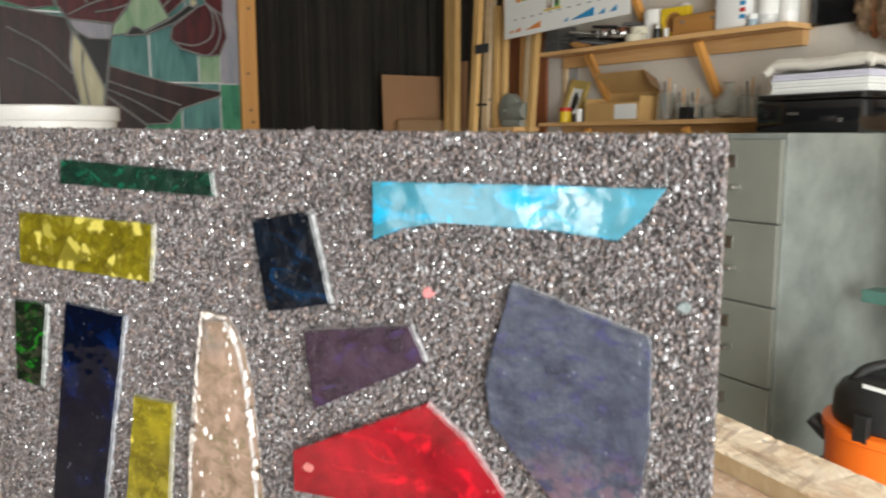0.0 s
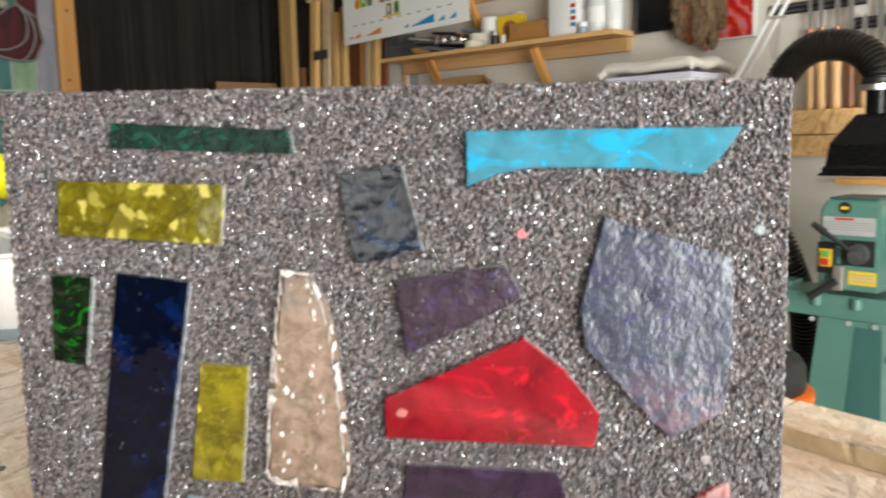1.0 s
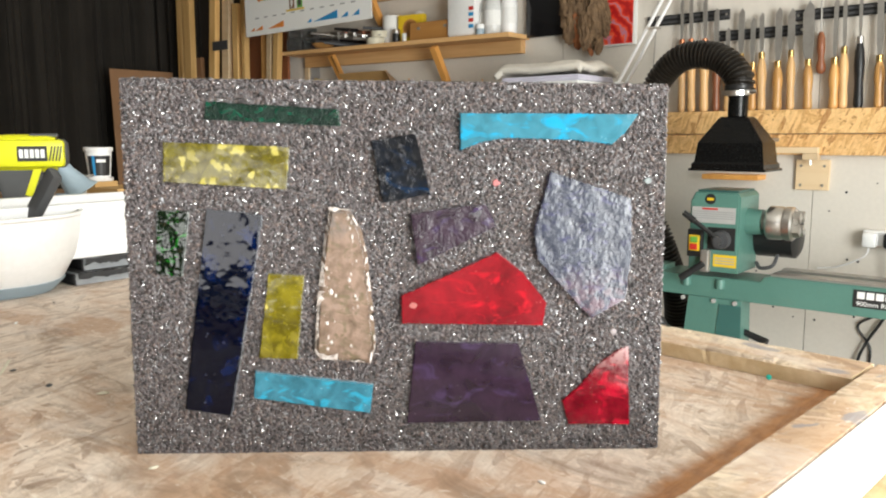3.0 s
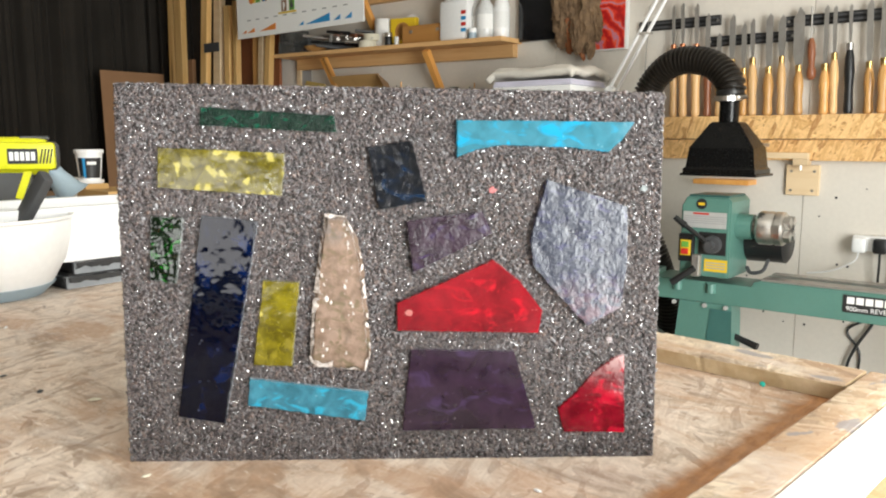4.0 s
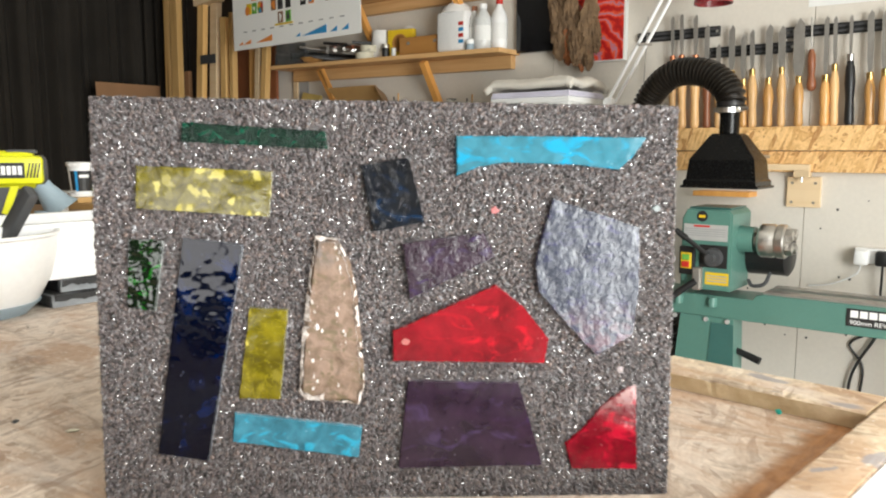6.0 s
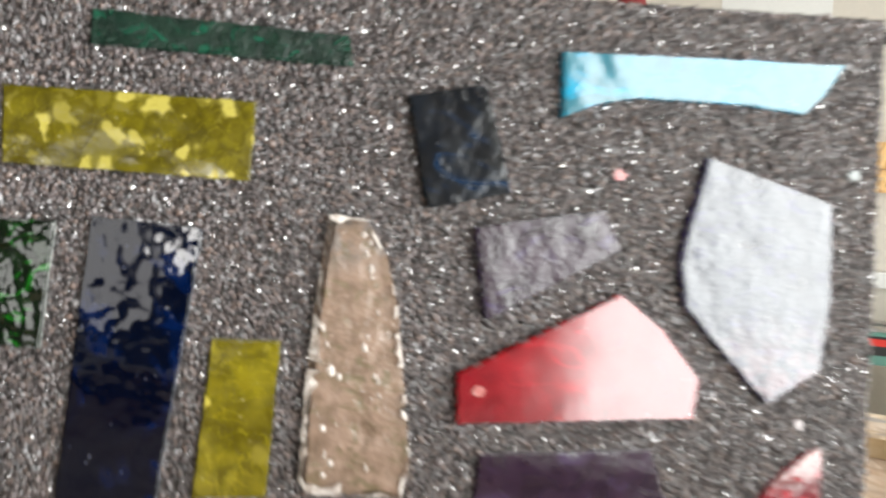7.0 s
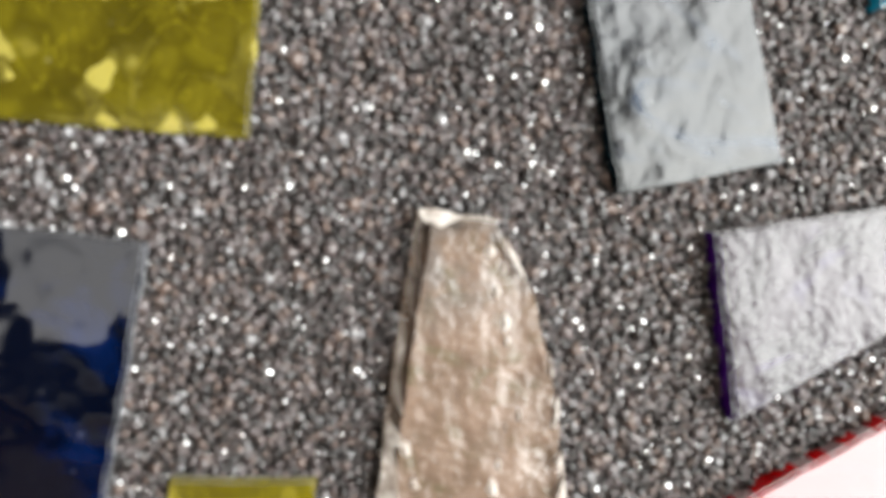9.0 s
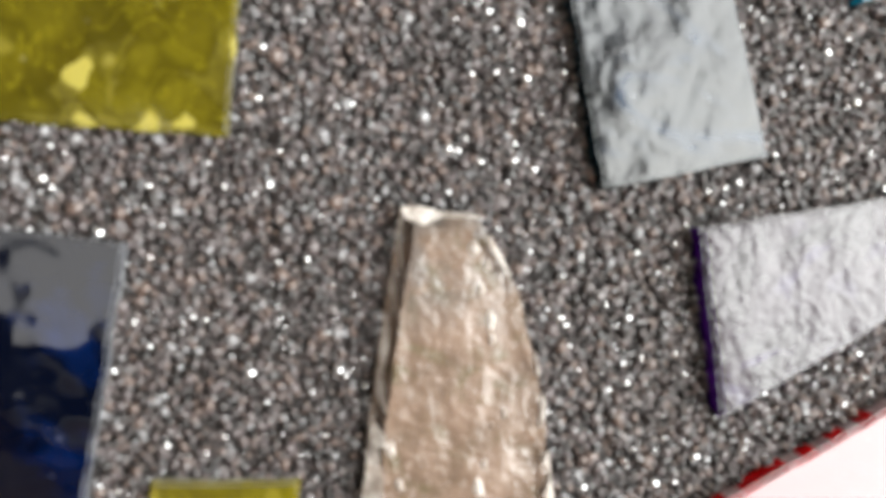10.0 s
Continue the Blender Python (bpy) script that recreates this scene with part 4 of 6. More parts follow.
hardboard = single("hardboard_sheet", box(-0.29, 0.21, 0, 0.006, 0, 1.7), M_HARDBOARD, at(-4.98, 0.40, 0.0, -90, 0, 0) @ pose(0, 0, 0, 2.5), "sheet of brown hardboard leaning before the curtain", "board")
single("offcut_board", box(-0.2, 0.2, 0, 0.012, 0, 1.36), M_CARD_DARK, at(-4.85, 0.36, 0.0, -90) @ pose(0, 0, 0, 2.0), "narrow brown board offcut leaning beside the timber", "board")

# Timber lengths that lean in the corner: along, out, width, depth, height, tilt across, tilt back, material.
TIMBER = ((-4.765, 0.19, 0.063, 0.045, 2.6, 0.2, 0.5, M_PINE), (-4.66, 0.2, 0.085, 0.045, 2.62, 0.0, 0.5, M_PINE), (-4.355, 0.2, 0.068, 0.04, 2.3, 4.0, 0.5, M_PINE),
          (-4.259, 0.16, 0.074, 0.045, 2.28, 3.0, 0.5, M_PLY), (-4.14, 0.17, 0.056, 0.04, 2.1, 0.8, 0.5, M_PINE), (-4.04, 0.18, 0.037, 0.04, 2.12, 0.6, 0.5, M_PINE),
          (-3.87, 0.14, 0.056, 0.04, 2.3, 1.2, 0.5, M_AMBER), (-3.765, 0.18, 0.044, 0.04, 2.35, 3.2, 0.5, M_PLY), (-3.68, 0.19, 0.049, 0.04, 2.3, 4.5, 0.5, M_PINE))
for s, o, w, d, h, ta, tb, mat in TIMBER:
    single("timber_length", box(-w / 2, w / 2, -d / 2, d / 2, 0, h, 0.003), mat, at(s - 1.93 * math.tan(radians(ta)), o + 0.02, 0.0, 0, -tb, ta), "rough sawn timber length leaning upright in the corner", "timber", "timber in the corner")
# Added dark sheet: keeps the gaps between the lengths black.
single("backing_board", box(-0.38, 0.38, 0.0, 0.02, 0, 2.5, 0.002), M_DARKWALL, at(-4.46, 0.05, 0), "dark board added behind the timber to blacken its gaps", "board")
single("backing_board", box(-0.2, 0.22, 0.0, 0.02, 0, 2.2, 0.002), M_CHERRY, at(-3.98, 0.06, 0), "reddish brown board standing behind the timber", "board")
single("timber_offcut", box(-0.09, 0.05, -0.03, 0.0, 0, 1.78, 0.002), M_HARDBOARD, at(-4.66, 0.12, 0), "short brown board between the timber lengths", "timber")
single("timber_block", box(-0.14, 0.1, -0.04, 0.04, 0, 0.05, 0.003), M_PLY, at(-4.25, 0.2, 2.2) @ pose(0, 0, 0, 0, -4, 0), "pale timber block across two leaning lengths", "timber")
single("grey_card_offcut", box(-0.09, 0.08, 0.0, 0.004, 0, 0.06), M_DARKGREY, at(-4.25, 0.235, 1.8), "grey card tag taped to the timber", "card")
single("clamp_strap", box(-0.09, 0.09, -0.03, 0.03, 0, 0.012), M_BLACK, at(-4.34, 0.18, 1.45), "black strap round the timber lengths", "strap")

# ---- poster ----
poster = thing("poster", ROOM.copy(), "white poster of small pictures and coloured wedges", "poster")
poster.matrix_world = at(-3.793, 0.36, 1.835) @ pose(0, 0, 0, 0, -0.67, 0)
part("sheet", box(0, 1.108, 0, 0.004, 0, 0.7), plain("coated_poster_paper", (0.92, 0.92, 0.89), (0.89, 0.89, 0.86), 0.4, scale=5, grain=100, bump=0.01), poster)
rng = random.Random(11)
inks = (M_INK, M_BROWNPRINT, M_GREENPRINT, M_DARKGREY, M_ORANGEPRINT, M_BLUEPRINT, M_YELLOW, M_BROWNPRINT)
for j in range(6):
    for i, x in enumerate((0.14, 0.19, 0.25, 0.37, 0.43, 0.5, 0.56, 0.63, 0.7, 0.84, 0.91)):
        if (j == 0 and i not in (4, 5)) or (i == 0 and j != 1) or (i < 3 and j > 3) or rng.random() < 0.06:
            continue
        z = 0.125 + 0.078 * j
        first = rng.randrange(8)
        picture = part("picture", box(x, x + 0.044, -0.0025, 0.0, z, z + 0.064), inks[first], poster)
        if rng.random() < 0.75:
            inner = inks[(first + 1 + rng.randrange(6)) % 8] if rng.random() < 0.6 else M_PAPER
            part("picture_shape", prism(blob(x + 0.022, z + 0.032, rng.uniform(0.008, 0.016), rng.uniform(0.012, 0.026), rng.uniform(-0.5, 0.5), 10, 0.25, i * 7 + j), -0.004, -0.0026), inner, picture)
for k, mat in enumerate((M_REDPRINT, M_ORANGEPRINT, M_YELLOW, M_GREENPRINT, M_BLUEPRINT, M_CHERRY)):
    a = [math.pi / 3 * k + math.pi / 12 * q for q in range(5)]
    part("wheel_wedge", prism(((0.272, 0.235), *((0.272 + 0.026 * math.cos(v), 0.235 + 0.032 * math.sin(v)) for v in a)), -0.0045, -0.0041), mat, poster)
part("disc_picture", prism([(0.15 + 0.022 * math.cos(v), 0.225 + 0.027 * math.sin(v)) for v in (math.pi * q / 9 for q in range(18))], -0.0045, -0.0041), M_ORANGEPRINT, poster)
part("highlight_bar", box(0.4, 0.56, -0.0025, 0.0, 0.112, 0.122), M_YELLOW, poster)
for k in range(11):
    part("caption_bar", box(0.1 + 0.085 * k, 0.135 + 0.085 * k, -0.0015, 0.0, 0.1, 0.107), M_PALEINK, poster)
for x, w, h, mat in ((0.05, 0.04, 0.012, M_ORANGEPRINT), (0.1, 0.07, 0.017, M_ORANGEPRINT), (0.22, 0.15, 0.024, M_ORANGEPRINT), (0.58, 0.04, 0.014, M_BLUEPRINT), (0.64, 0.2, 0.03, M_BLUEPRINT), (0.87, 0.055, 0.018, M_BLUEPRINT), (0.96, 0.055, 0.02, M_BLUEPRINT)):
    part("wedge", prism(((x, 0.03), (x + w, 0.03), (x + w, 0.03 + h * 1.5)), -0.002, 0.0), mat, poster)

# ---- shelves ----
def shelf(name, s0, s1, z, label, brackets, drop=0.0):
    sh = thing(name, at(s0, 0, z) @ pose(0, 0, drop * (s1 - s0), 0, math.degrees(drop), 0), label, "shelf", "wall shelves")
    w = s1 - s0
    part("board", box(0, w, -0.19, 0, 0.0, 0.023, 0.001), M_PINE_X, sh)
    part("batten", box(0.05, w - 0.025, -0.042, 0, -0.068, -0.001, 0.002), M_PINE_X, sh)
    for b in brackets:
        part("brace", box(-0.019, 0.019, -0.036, -0.003, 0, 0.305, 0.002), M_ORANGEWOOD, sh, "", pose(b, 0.004, -0.265, 33, 0, 0))
    return sh


shelf("upper_shelf", -3.66, -1.9, 1.704, "pine wall shelf with diagonal braces, filled with bottles and boxes", (0.45, 1.26), 0.0125)
shelf("lower_shelf", -3.66, -1.95, 1.298, "lower pine wall shelf with a box and jars", (0.45, 1.2))
shelf("top_shelf", -3.4, -1.9, 2.075, "high pine wall shelf over the bottles", (0.5, 1.2))
UP, LOW = 1.7265, 1.3215


def up(s):
    """The upper shelf's top face, which rises a little towards the corner."""
    return UP + 0.0125 * (-1.8 - s)


def tray(s, o, z, w, d, h):
    bm = box(-w / 2, w / 2, -d / 2, d / 2, 0, 0.004)
    for x0, x1, y0, y1 in ((-w / 2, -w / 2 + 0.003, -d / 2, d / 2), (w / 2 - 0.003, w / 2, -d / 2, d / 2), (-w / 2, w / 2, -d / 2, -d / 2 + 0.003), (-w / 2, w / 2, d / 2 - 0.003, d / 2)):
        box(x0, x1, y0, y1, 0.004, h, bm=bm)
    return single("storage_tray", bm, M_TRAY, at(s, o, z), "clear plastic storage tray on the shelf", "tray", "shelf trays")


tray(-3.56, 0.1, up(-3.56), 0.13, 0.15, 0.075)
tray(-3.4, 0.1, up(-3.4), 0.13, 0.15, 0.075)
tray(-3.56, 0.1, up(-3.56) + 0.078, 0.12, 0.14, 0.07)
rng = random.Random(5)
for k in range(30):
    s = -3.42 + 0.0195 * k
    mat = (M_TOOLSTEEL, M_BLACK, M_DARKGREY, M_BLACK, M_STEEL, M_CHERRY, M_DARKGREY, M_BLACK, M_TOOLSTEEL)[k % 9]
    ob = single("hand_tool", rod((-0.12, 0, 0), (0.03, 0, 0), 0.008, 0.012, 10, rod((0.03, 0, 0), (0.11, 0, 0), 0.004, 0.003, 8)), mat,
                at(s, 0.06 + 0.03 * (k % 4), up(s) + 0.014 + 0.02 * (k % 5), rng.uniform(-50, 50), 0, rng.uniform(2, 7)), "small hand tool lying in a pile on the shelf", "hand tool", "loose tools", smooth=True)
single("wooden_dish", turned(((0.02, 0), (0.06, 0.008), (0.085, 0.03), (0.08, 0.031), (0.05, 0.014), (0.001, 0.01)), 24), M_AMBER, at(-3.3, 0.14, up(-3.3)), "shallow turned wooden dish on the shelf", "dish", smooth=True)


def cylinder_thing(name, s, o, z, r, h, mat, label, category, top=None):
    t = thing(name, at(s, o, z), label, category)
    part("body", turned(((r * 0.96, 0), (r, 0.004), (r, h - 0.004), (r * 0.95, h)), 24), mat, t, smooth=True)
    if top:
        part("lid", turned(((r * 1.04, h), (r * 1.04, h + 0.018), (r * 0.98, h + 0.022)), 24), top, t, smooth=True)
    return t


cylinder_thing("paper_roll", -2.8, 0.07, up(-2.8), 0.06, 0.16, M_PAPER, "white paper roll standing on the shelf", "roll")
for k, r in enumerate((0.055, 0.05)):
    single("tape_roll", turned(((r, 0), (r, 0.036), (r * 0.6, 0.036), (r * 0.6, 0.001)), 24), M_CHALK, at(-2.87 + 0.03 * k, 0.14 - 0.0 * k, up(-2.87 + 0.03 * k) + 0.037 * k), "cream masking tape roll lying on the shelf", "tape", "tape rolls", smooth=True)
yb = thing("yellow_tin", at(-2.64, 0.08, up(-2.64)) @ pose(0, 0, 0, 0, 0, 8), "yellow tin with an embossed round mark", "tin")
part("body", box(-0.085, 0.085, -0.02, 0.02, 0, 0.155, 0.004), M_YELLOW, yb)
part("ring_mark", turned(((0.05, 0), (0.05, 0.002), (0.042, 0.002), (0.042, 0.0)), 24), M_OCHREWOOD, yb, "", pose(0, -0.021, 0.08, 90))
single("white_disc", turned(((0.05, 0), (0.05, 0.006)), 24), M_WHITE, at(-2.62, 0.045, up(-2.62) + 0.13) @ pose(0, 0, 0, 80), "white plastic disc behind the tin", "disc")
cylinder_thing("film_pot", -2.7, 0.15, up(-2.7), 0.022, 0.05, M_BLACK, "small black pot with steel lid", "pot", M_STEEL)
cylinder_thing("film_pot", -2.63, 0.16, up(-2.63), 0.013, 0.045, M_FROSTED, "tiny pale glass vial on the shelf", "vial")
wb = thing("wooden_box", at(-2.47, 0.09, up(-2.47)), "ochre wooden box with small metal catches", "box")
part("body", box(-0.135, 0.135, -0.05, 0.05, 0, 0.1, 0.002), M_OCHREWOOD, wb)
part("catch", box(-0.08, -0.06, -0.054, -0.05, 0.06, 0.075), M_TOOLSTEEL, wb)
part("catch", box(0.11, 0.13, -0.054, -0.05, 0.06, 0.075), M_TOOLSTEEL, wb)
can = thing("jerrycan", at(-2.23, 0.1, up(-2.23)), "large white plastic container with a red printed label", "container")
bm = box(-0.095, 0.095, -0.06, 0.06, 0, 0.21, 0.018)
part("body", bm, M_WHITE, can, smooth=True)
part("shoulder", turned(((0.09, 0.2), (0.07, 0.235), (0.03, 0.26), (0.025, 0.28)), 20), M_WHITE, can, smooth=True)
part("cap", turned(((0.03, 0.281), (0.03, 0.305)), 16), M_WHITE, can)
for k in range(4):
    part("label_bar", box(0.055, 0.085, -0.0625, -0.06, 0.04 + 0.03 * k, 0.058 + 0.03 * k), M_REDPRINT if k % 2 else M_BLUEPRINT, can)


def bottle(s, o, z, r, h, mat, capmat, label):
    b = thing("bottle", at(s, o, z), label, "bottle", "shelf bottles")
    part("body", turned(((r * 0.92, 0), (r, 0.006), (r, h * 0.6), (r * 0.85, h * 0.72), (r * 0.38, h * 0.86), (r * 0.36, h * 0.9)), 20), mat, b, smooth=True)
    part("cap", turned(((r * 0.42, h * 0.9), (r * 0.42, h), (r * 0.3, h * 1.005)), 16), capmat, b, smooth=True)
    part("label_sheet", turned(((r * 1.01, h * 0.2), (r * 1.01, h * 0.52)), 20), M_PAPER, b)
    return b


bottle(-2.125, 0.09, up(-2.125), 0.035, 0.23, M_FROSTED, M_CHERRY, "tall frosted bottle with a brown cap")
bottle(-2.048, 0.12, up(-2.048), 0.048, 0.23, M_FROSTED, M_WHITE, "frosted plastic bottle with a white cap")
bottle(-1.968, 0.09, up(-1.968), 0.042, 0.25, M_WHITE, M_REDPRINT, "white plastic bottle with a red mark")
cylinder_thing("glue_pot", -2.1, 0.16, up(-2.1), 0.022, 0.03, M_BLUEGREY, "small blue grey pot before the bottles", "pot", M_WHITE)

# Lower shelf
cb = thing("cardboard_box", at(-3.0, 0.1, LOW), "open brown cardboard box with a raised lid", "box")
part("front", box(-0.22, 0.22, -0.085, -0.08, 0, 0.1), M_CARD, cb)
part("back", box(-0.22, 0.22, 0.08, 0.085, 0, 0.16), M_CARD, cb)
part("side", box(-0.22, -0.215, -0.08, 0.08, 0, 0.13), M_CARD, cb)
part("side", box(0.215, 0.22, -0.08, 0.08, 0, 0.13), M_CARD, cb)
part("base", box(-0.215, 0.215, -0.08, 0.08, 0, 0.005), M_CARD, cb)
part("lid", box(-0.2, 0.2, -0.16, 0.0, 0, 0.005), M_CARD, cb, "", pose(0, 0.085, 0.16, -42, 0, 0))
part("flap", box(-0.09, 0.0, -0.16, 0.0, 0, 0.004), M_CARD_DARK, cb, "", pose(0.22, 0.08, 0.15, -25, 55, 0))
part("printed_label", box(0.03, 0.2, -0.0875, -0.085, 0.01, 0.09), M_PAPER, cb)
fr = thing("picture_frame", at(-3.47, 0.1, LOW) @ pose(0, 0, 0, -14, 9, 0), "gilt picture frame with a dark oval figure shape", "picture frame")
for x0, x1, z0, z1 in ((-0.085, -0.05, 0, 0.26), (0.05, 0.085, 0, 0.26), (-0.05, 0.05, 0, 0.05), (-0.05, 0.05, 0.21, 0.26)):
    part("frame_side", box(x0, x1, -0.012, 0.006, z0, z1, 0.002), M_GOLD, fr)
part("mount", box(-0.05, 0.05, -0.004, 0.0, 0.05, 0.21), M_PAPER, fr)
part("dark_shape", prism(blob(0, 0.125, 0.026, 0.062, 0, 14, 0.15, 4), -0.007, -0.004), M_INK, fr)
cylinder_thing("paint_pot", -3.43, 0.16, LOW, 0.035, 0.065, M_YELLOW, "yellow paint pot with a red rim", "pot", M_REDPRINT)
cylinder_thing("small_bottle", -3.34, 0.15, LOW, 0.018, 0.05, M_DARKGREY, "small dark bottle with a white cap", "bottle", M_WHITE)
cylinder_thing("small_bottle", -3.3, 0.16, LOW, 0.018, 0.055, M_WHITE, "small white bottle on the lower shelf", "bottle", M_WHITE)
for k, (s, o, r, h) in enumerate(((-2.67, 0.1, 0.05, 0.14), (-2.55, 0.12, 0.035, 0.08), (-2.46, 0.12, 0.04, 0.075), (-2.37, 0.11, 0.035, 0.07), (-2.14, 0.11, 0.05, 0.11), (-2.05, 0.12, 0.04, 0.1))):
    jar = thing("glass_jar", at(s, o, LOW), "clear glass jar holding odds and ends", "jar", "shelf jars")
    part("glass", turned(((r * 0.9, 0), (r, 0.005), (r, h * 0.8), (r * 0.8, h * 0.9), (r * 0.85, h), (r * 0.8, h), (r * 0.75, h * 0.9), (r * 0.94, h * 0.78), (r * 0.9, 0.008)), 20), M_JAR, jar, smooth=True)
    if k in (0, 1, 2, 4):
        for q in range(4):
            part("brush", rod((0.01 * q - 0.015, 0.005 * q, 0.01), (0.035 * q - 0.06, 0.01, h + 0.04 + 0.02 * (q % 3)), 0.004, 0.004, 8), (M_TOOLSTEEL, M_INK, M_AMBER, M_STEEL)[q], jar)
flask = thing("glass_flask", at(-2.27, 0.1, LOW), "round-bottomed clear glass flask on the shelf", "flask")
part("glass", turned(((0.03, 0), (0.065, 0.02), (0.07, 0.06), (0.05, 0.1), (0.025, 0.13), (0.022, 0.165), (0.032, 0.172), (0.028, 0.172), (0.018, 0.165), (0.02, 0.13), (0.046, 0.098), (0.064, 0.06), (0.05, 0.02)), 24), M_JAR, flask, smooth=True)
ink = single("ink_block", box(-0.03, 0.03, -0.025, 0.025, 0, 0.06, 0.003), M_BLACK, at(-2.46, 0.17, LOW), "small black block before the jars", "block")
M_CASTGREY = plain("grey_green_casting", (0.3, 0.31, 0.27), (0.22, 0.23, 0.2), 0.5, scale=20, grain=150)
gr = thing("bench_grinder", at(-3.92, 0.2, 1.3), "grey bench grinder with a round wheel guard", "grinder")
part("guard", turned(((0.11, -0.025), (0.118, -0.02), (0.118, 0.02), (0.11, 0.025)), 28), M_CASTGREY, gr, "", pose(-0.03, 0, 0.1, 90), True)
part("motor", rod((0.0, 0, 0.1), (0.15, 0, 0.1), 0.06, 0.055, 20), M_CASTGREY, gr)
part("foot", box(-0.06, 0.14, -0.05, 0.05, 0, 0.04, 0.004), M_CASTGREY, gr)
part("name_bar", box(-0.07, 0.0, -0.029, -0.026, 0.1, 0.115), M_PAPER, gr)
stand = thing("grinder_stand", at(-3.92, 0.2, 0), "plain timber stand under the bench grinder", "stand")
part("top", box(-0.15, 0.15, -0.1, 0.1, 1.27, 1.299, 0.003), M_PINE_X, stand)
part("post", box(-0.045, 0.045, -0.045, 0.045, 0, 1.27, 0.003), M_PINE, stand)
single("upright_batten", box(-0.02, 0.02, -0.02, 0.0, 0, 1.69, 0.002), M_PLY, at(-3.62, 0.0, 0.0), "pale timber upright fixed beside the shelves", "batten")
single("postcard_strip", box(-0.05, 0.05, -0.003, 0.0, 0, 0.33), M_PALEINK, at(-3.56, 0.004, 1.33), "strip of small grey photographs on the wall", "photo strip")

# ---- tool wall ----
rail = thing("tool_rail", at(-1.25, 0, 1.13), "two strand board strips screwed to the wall as a tool ledge", "tool rail")
part("upper_strip", box(0, 1.9, -0.07, -0.001, 0.088, 0.186, 0.002), M_OSB, rail)
part("lower_strip", box(0, 1.9, -0.045, -0.001, 0.0, 0.0855, 0.002), M_OSB, rail)
for s0, s1, z in ((-1.245, -0.866, 1.731), (-0.92, -0.553, 1.64), (-0.595, 0.35, 1.697)):
    bar = thing("magnetic_bar", at(s0, 0, z), "black magnetic tool bar with raised edges on the wall", "tool bar", "magnetic bars")
    w = s1 - s0
    part("bar", box(0, w, -0.014, 0, -0.022, 0.022, 0.002), M_BLACK, bar)
    part("ridge", box(0, w, -0.019, -0.0145, 0.006, 0.014), M_DARKGREY, bar)
    part("ridge", box(0, w, -0.019, -0.0145, -0.014, -0.006), M_DARKGREY, bar)
    for x in (0.012, w - 0.012):
        part("screw", rod((x, -0.0145, 0), (x, -0.017, 0), 0.006, 0.005, 10), M_STEEL, bar)


def chisel(s, tip, neck, foot, handle, ferrule, blade=0.012, fat=0.019, lean=0.0, label="turning chisel with a wooden handle standing in the rack"):
    c = thing("turning_chisel", at(s, 0.043, foot) @ pose(0, 0, 0, -0.8, lean, 0), label, "chisel", "turning chisels")
    h, t = neck - foot, tip - foot
    part("handle", turned(((fat * 0.7, 0), (fat * 0.92, h * 0.05), (fat * 0.86, h * 0.2), (fat * 0.78, h * 0.4), (fat * 1.0, h * 0.66), (fat * 0.86, h * 0.88), (fat * 0.62, h * 0.97), (fat * 0.6, h)), 16), handle, c, smooth=True)
    part("ferrule", turned(((fat * 0.64, h), (fat * 0.64, h + 0.026), (fat * 0.5, h + 0.028)), 16), ferrule, c, smooth=True)
    b = blade / 2
    part("blade", prism(((-b * 0.6, h + 0.028), (b * 0.6, h + 0.028), (b, h + 0.07), (b, t - b * 1.2), (b * 0.2, t), (-b, t - b * 2.2), (-b, h + 0.07)), -0.003, 0.003), M_TOOLSTEEL, c)
    return c


CHISELS = ((-1.052, 1.81, 1.61, M_ASH, M_COPPER, 0.014), (-1.007, 1.817, 1.61, M_ASH, M_COPPER, 0.016), (-0.95, 1.807, 1.605, M_ASH, M_COPPER, 0.018), (-0.896, 1.76, 1.55, M_CHERRY, M_COPPER, 0.02),
           (-0.844, 1.672, 1.53, M_ASH, M_BRASS, 0.018), (-0.792, 1.746, 1.53, M_ASH, M_BRASS, 0.024), (-0.74, 1.704, 1.49, M_AMBER, M_BRASS, 0.02), (-0.702, 1.721, 1.53, M_ASH, M_BRASS, 0.018),
           (-0.639, 1.735, 1.49, M_AMBER, M_BRASS, 0.026), (-0.586, 1.726, 1.53, M_ASH, M_BRASS, 0.028), (-0.518, 1.749, 1.49, M_AMBER, M_BRASS, 0.042), (-0.421, 1.746, 1.49, M_AMBER, M_BRASS, 0.016),
           (-0.386, 1.742, 1.53, M_ASH, M_BRASS, 0.014), (-0.259, 1.753, 1.49, M_AMBER, M_BRASS, 0.022), (-0.211, 1.76, 1.5, M_AMBER, M_BRASS, 0.03), (-0.15, 1.75, 1.5, M_ASH, M_BRASS, 0.02))
for k, (s, tip, neck, handle, ferrule, blade) in enumerate(CHISELS):
    chisel(s, tip, neck, 1.3165, handle, ferrule, blade, 0.0185 + 0.0015 * (k % 3), -2.2 - 0.5 * math.sin(k * 2.1))
chisel(-0.331, 1.742, 1.565, 1.3165, M_BLACK, M_STEEL, 0.012, 0.02, -2.0, "boring tool with a black rubber grip standing in the rack")
short = thing("turning_chisel", at(-0.479, 0.03, 1.457) @ pose(0, 0, 0, 0, -2.5, 0), "short screwdriver with a turned red-brown handle on the bar", "screwdriver", "turning chisels")
part("handle", turned(((0.008, 0), (0.017, 0.01), (0.019, 0.03), (0.012, 0.06), (0.016, 0.1), (0.015, 0.14), (0.008, 0.165)), 16), M_CHERRY, short, smooth=True)
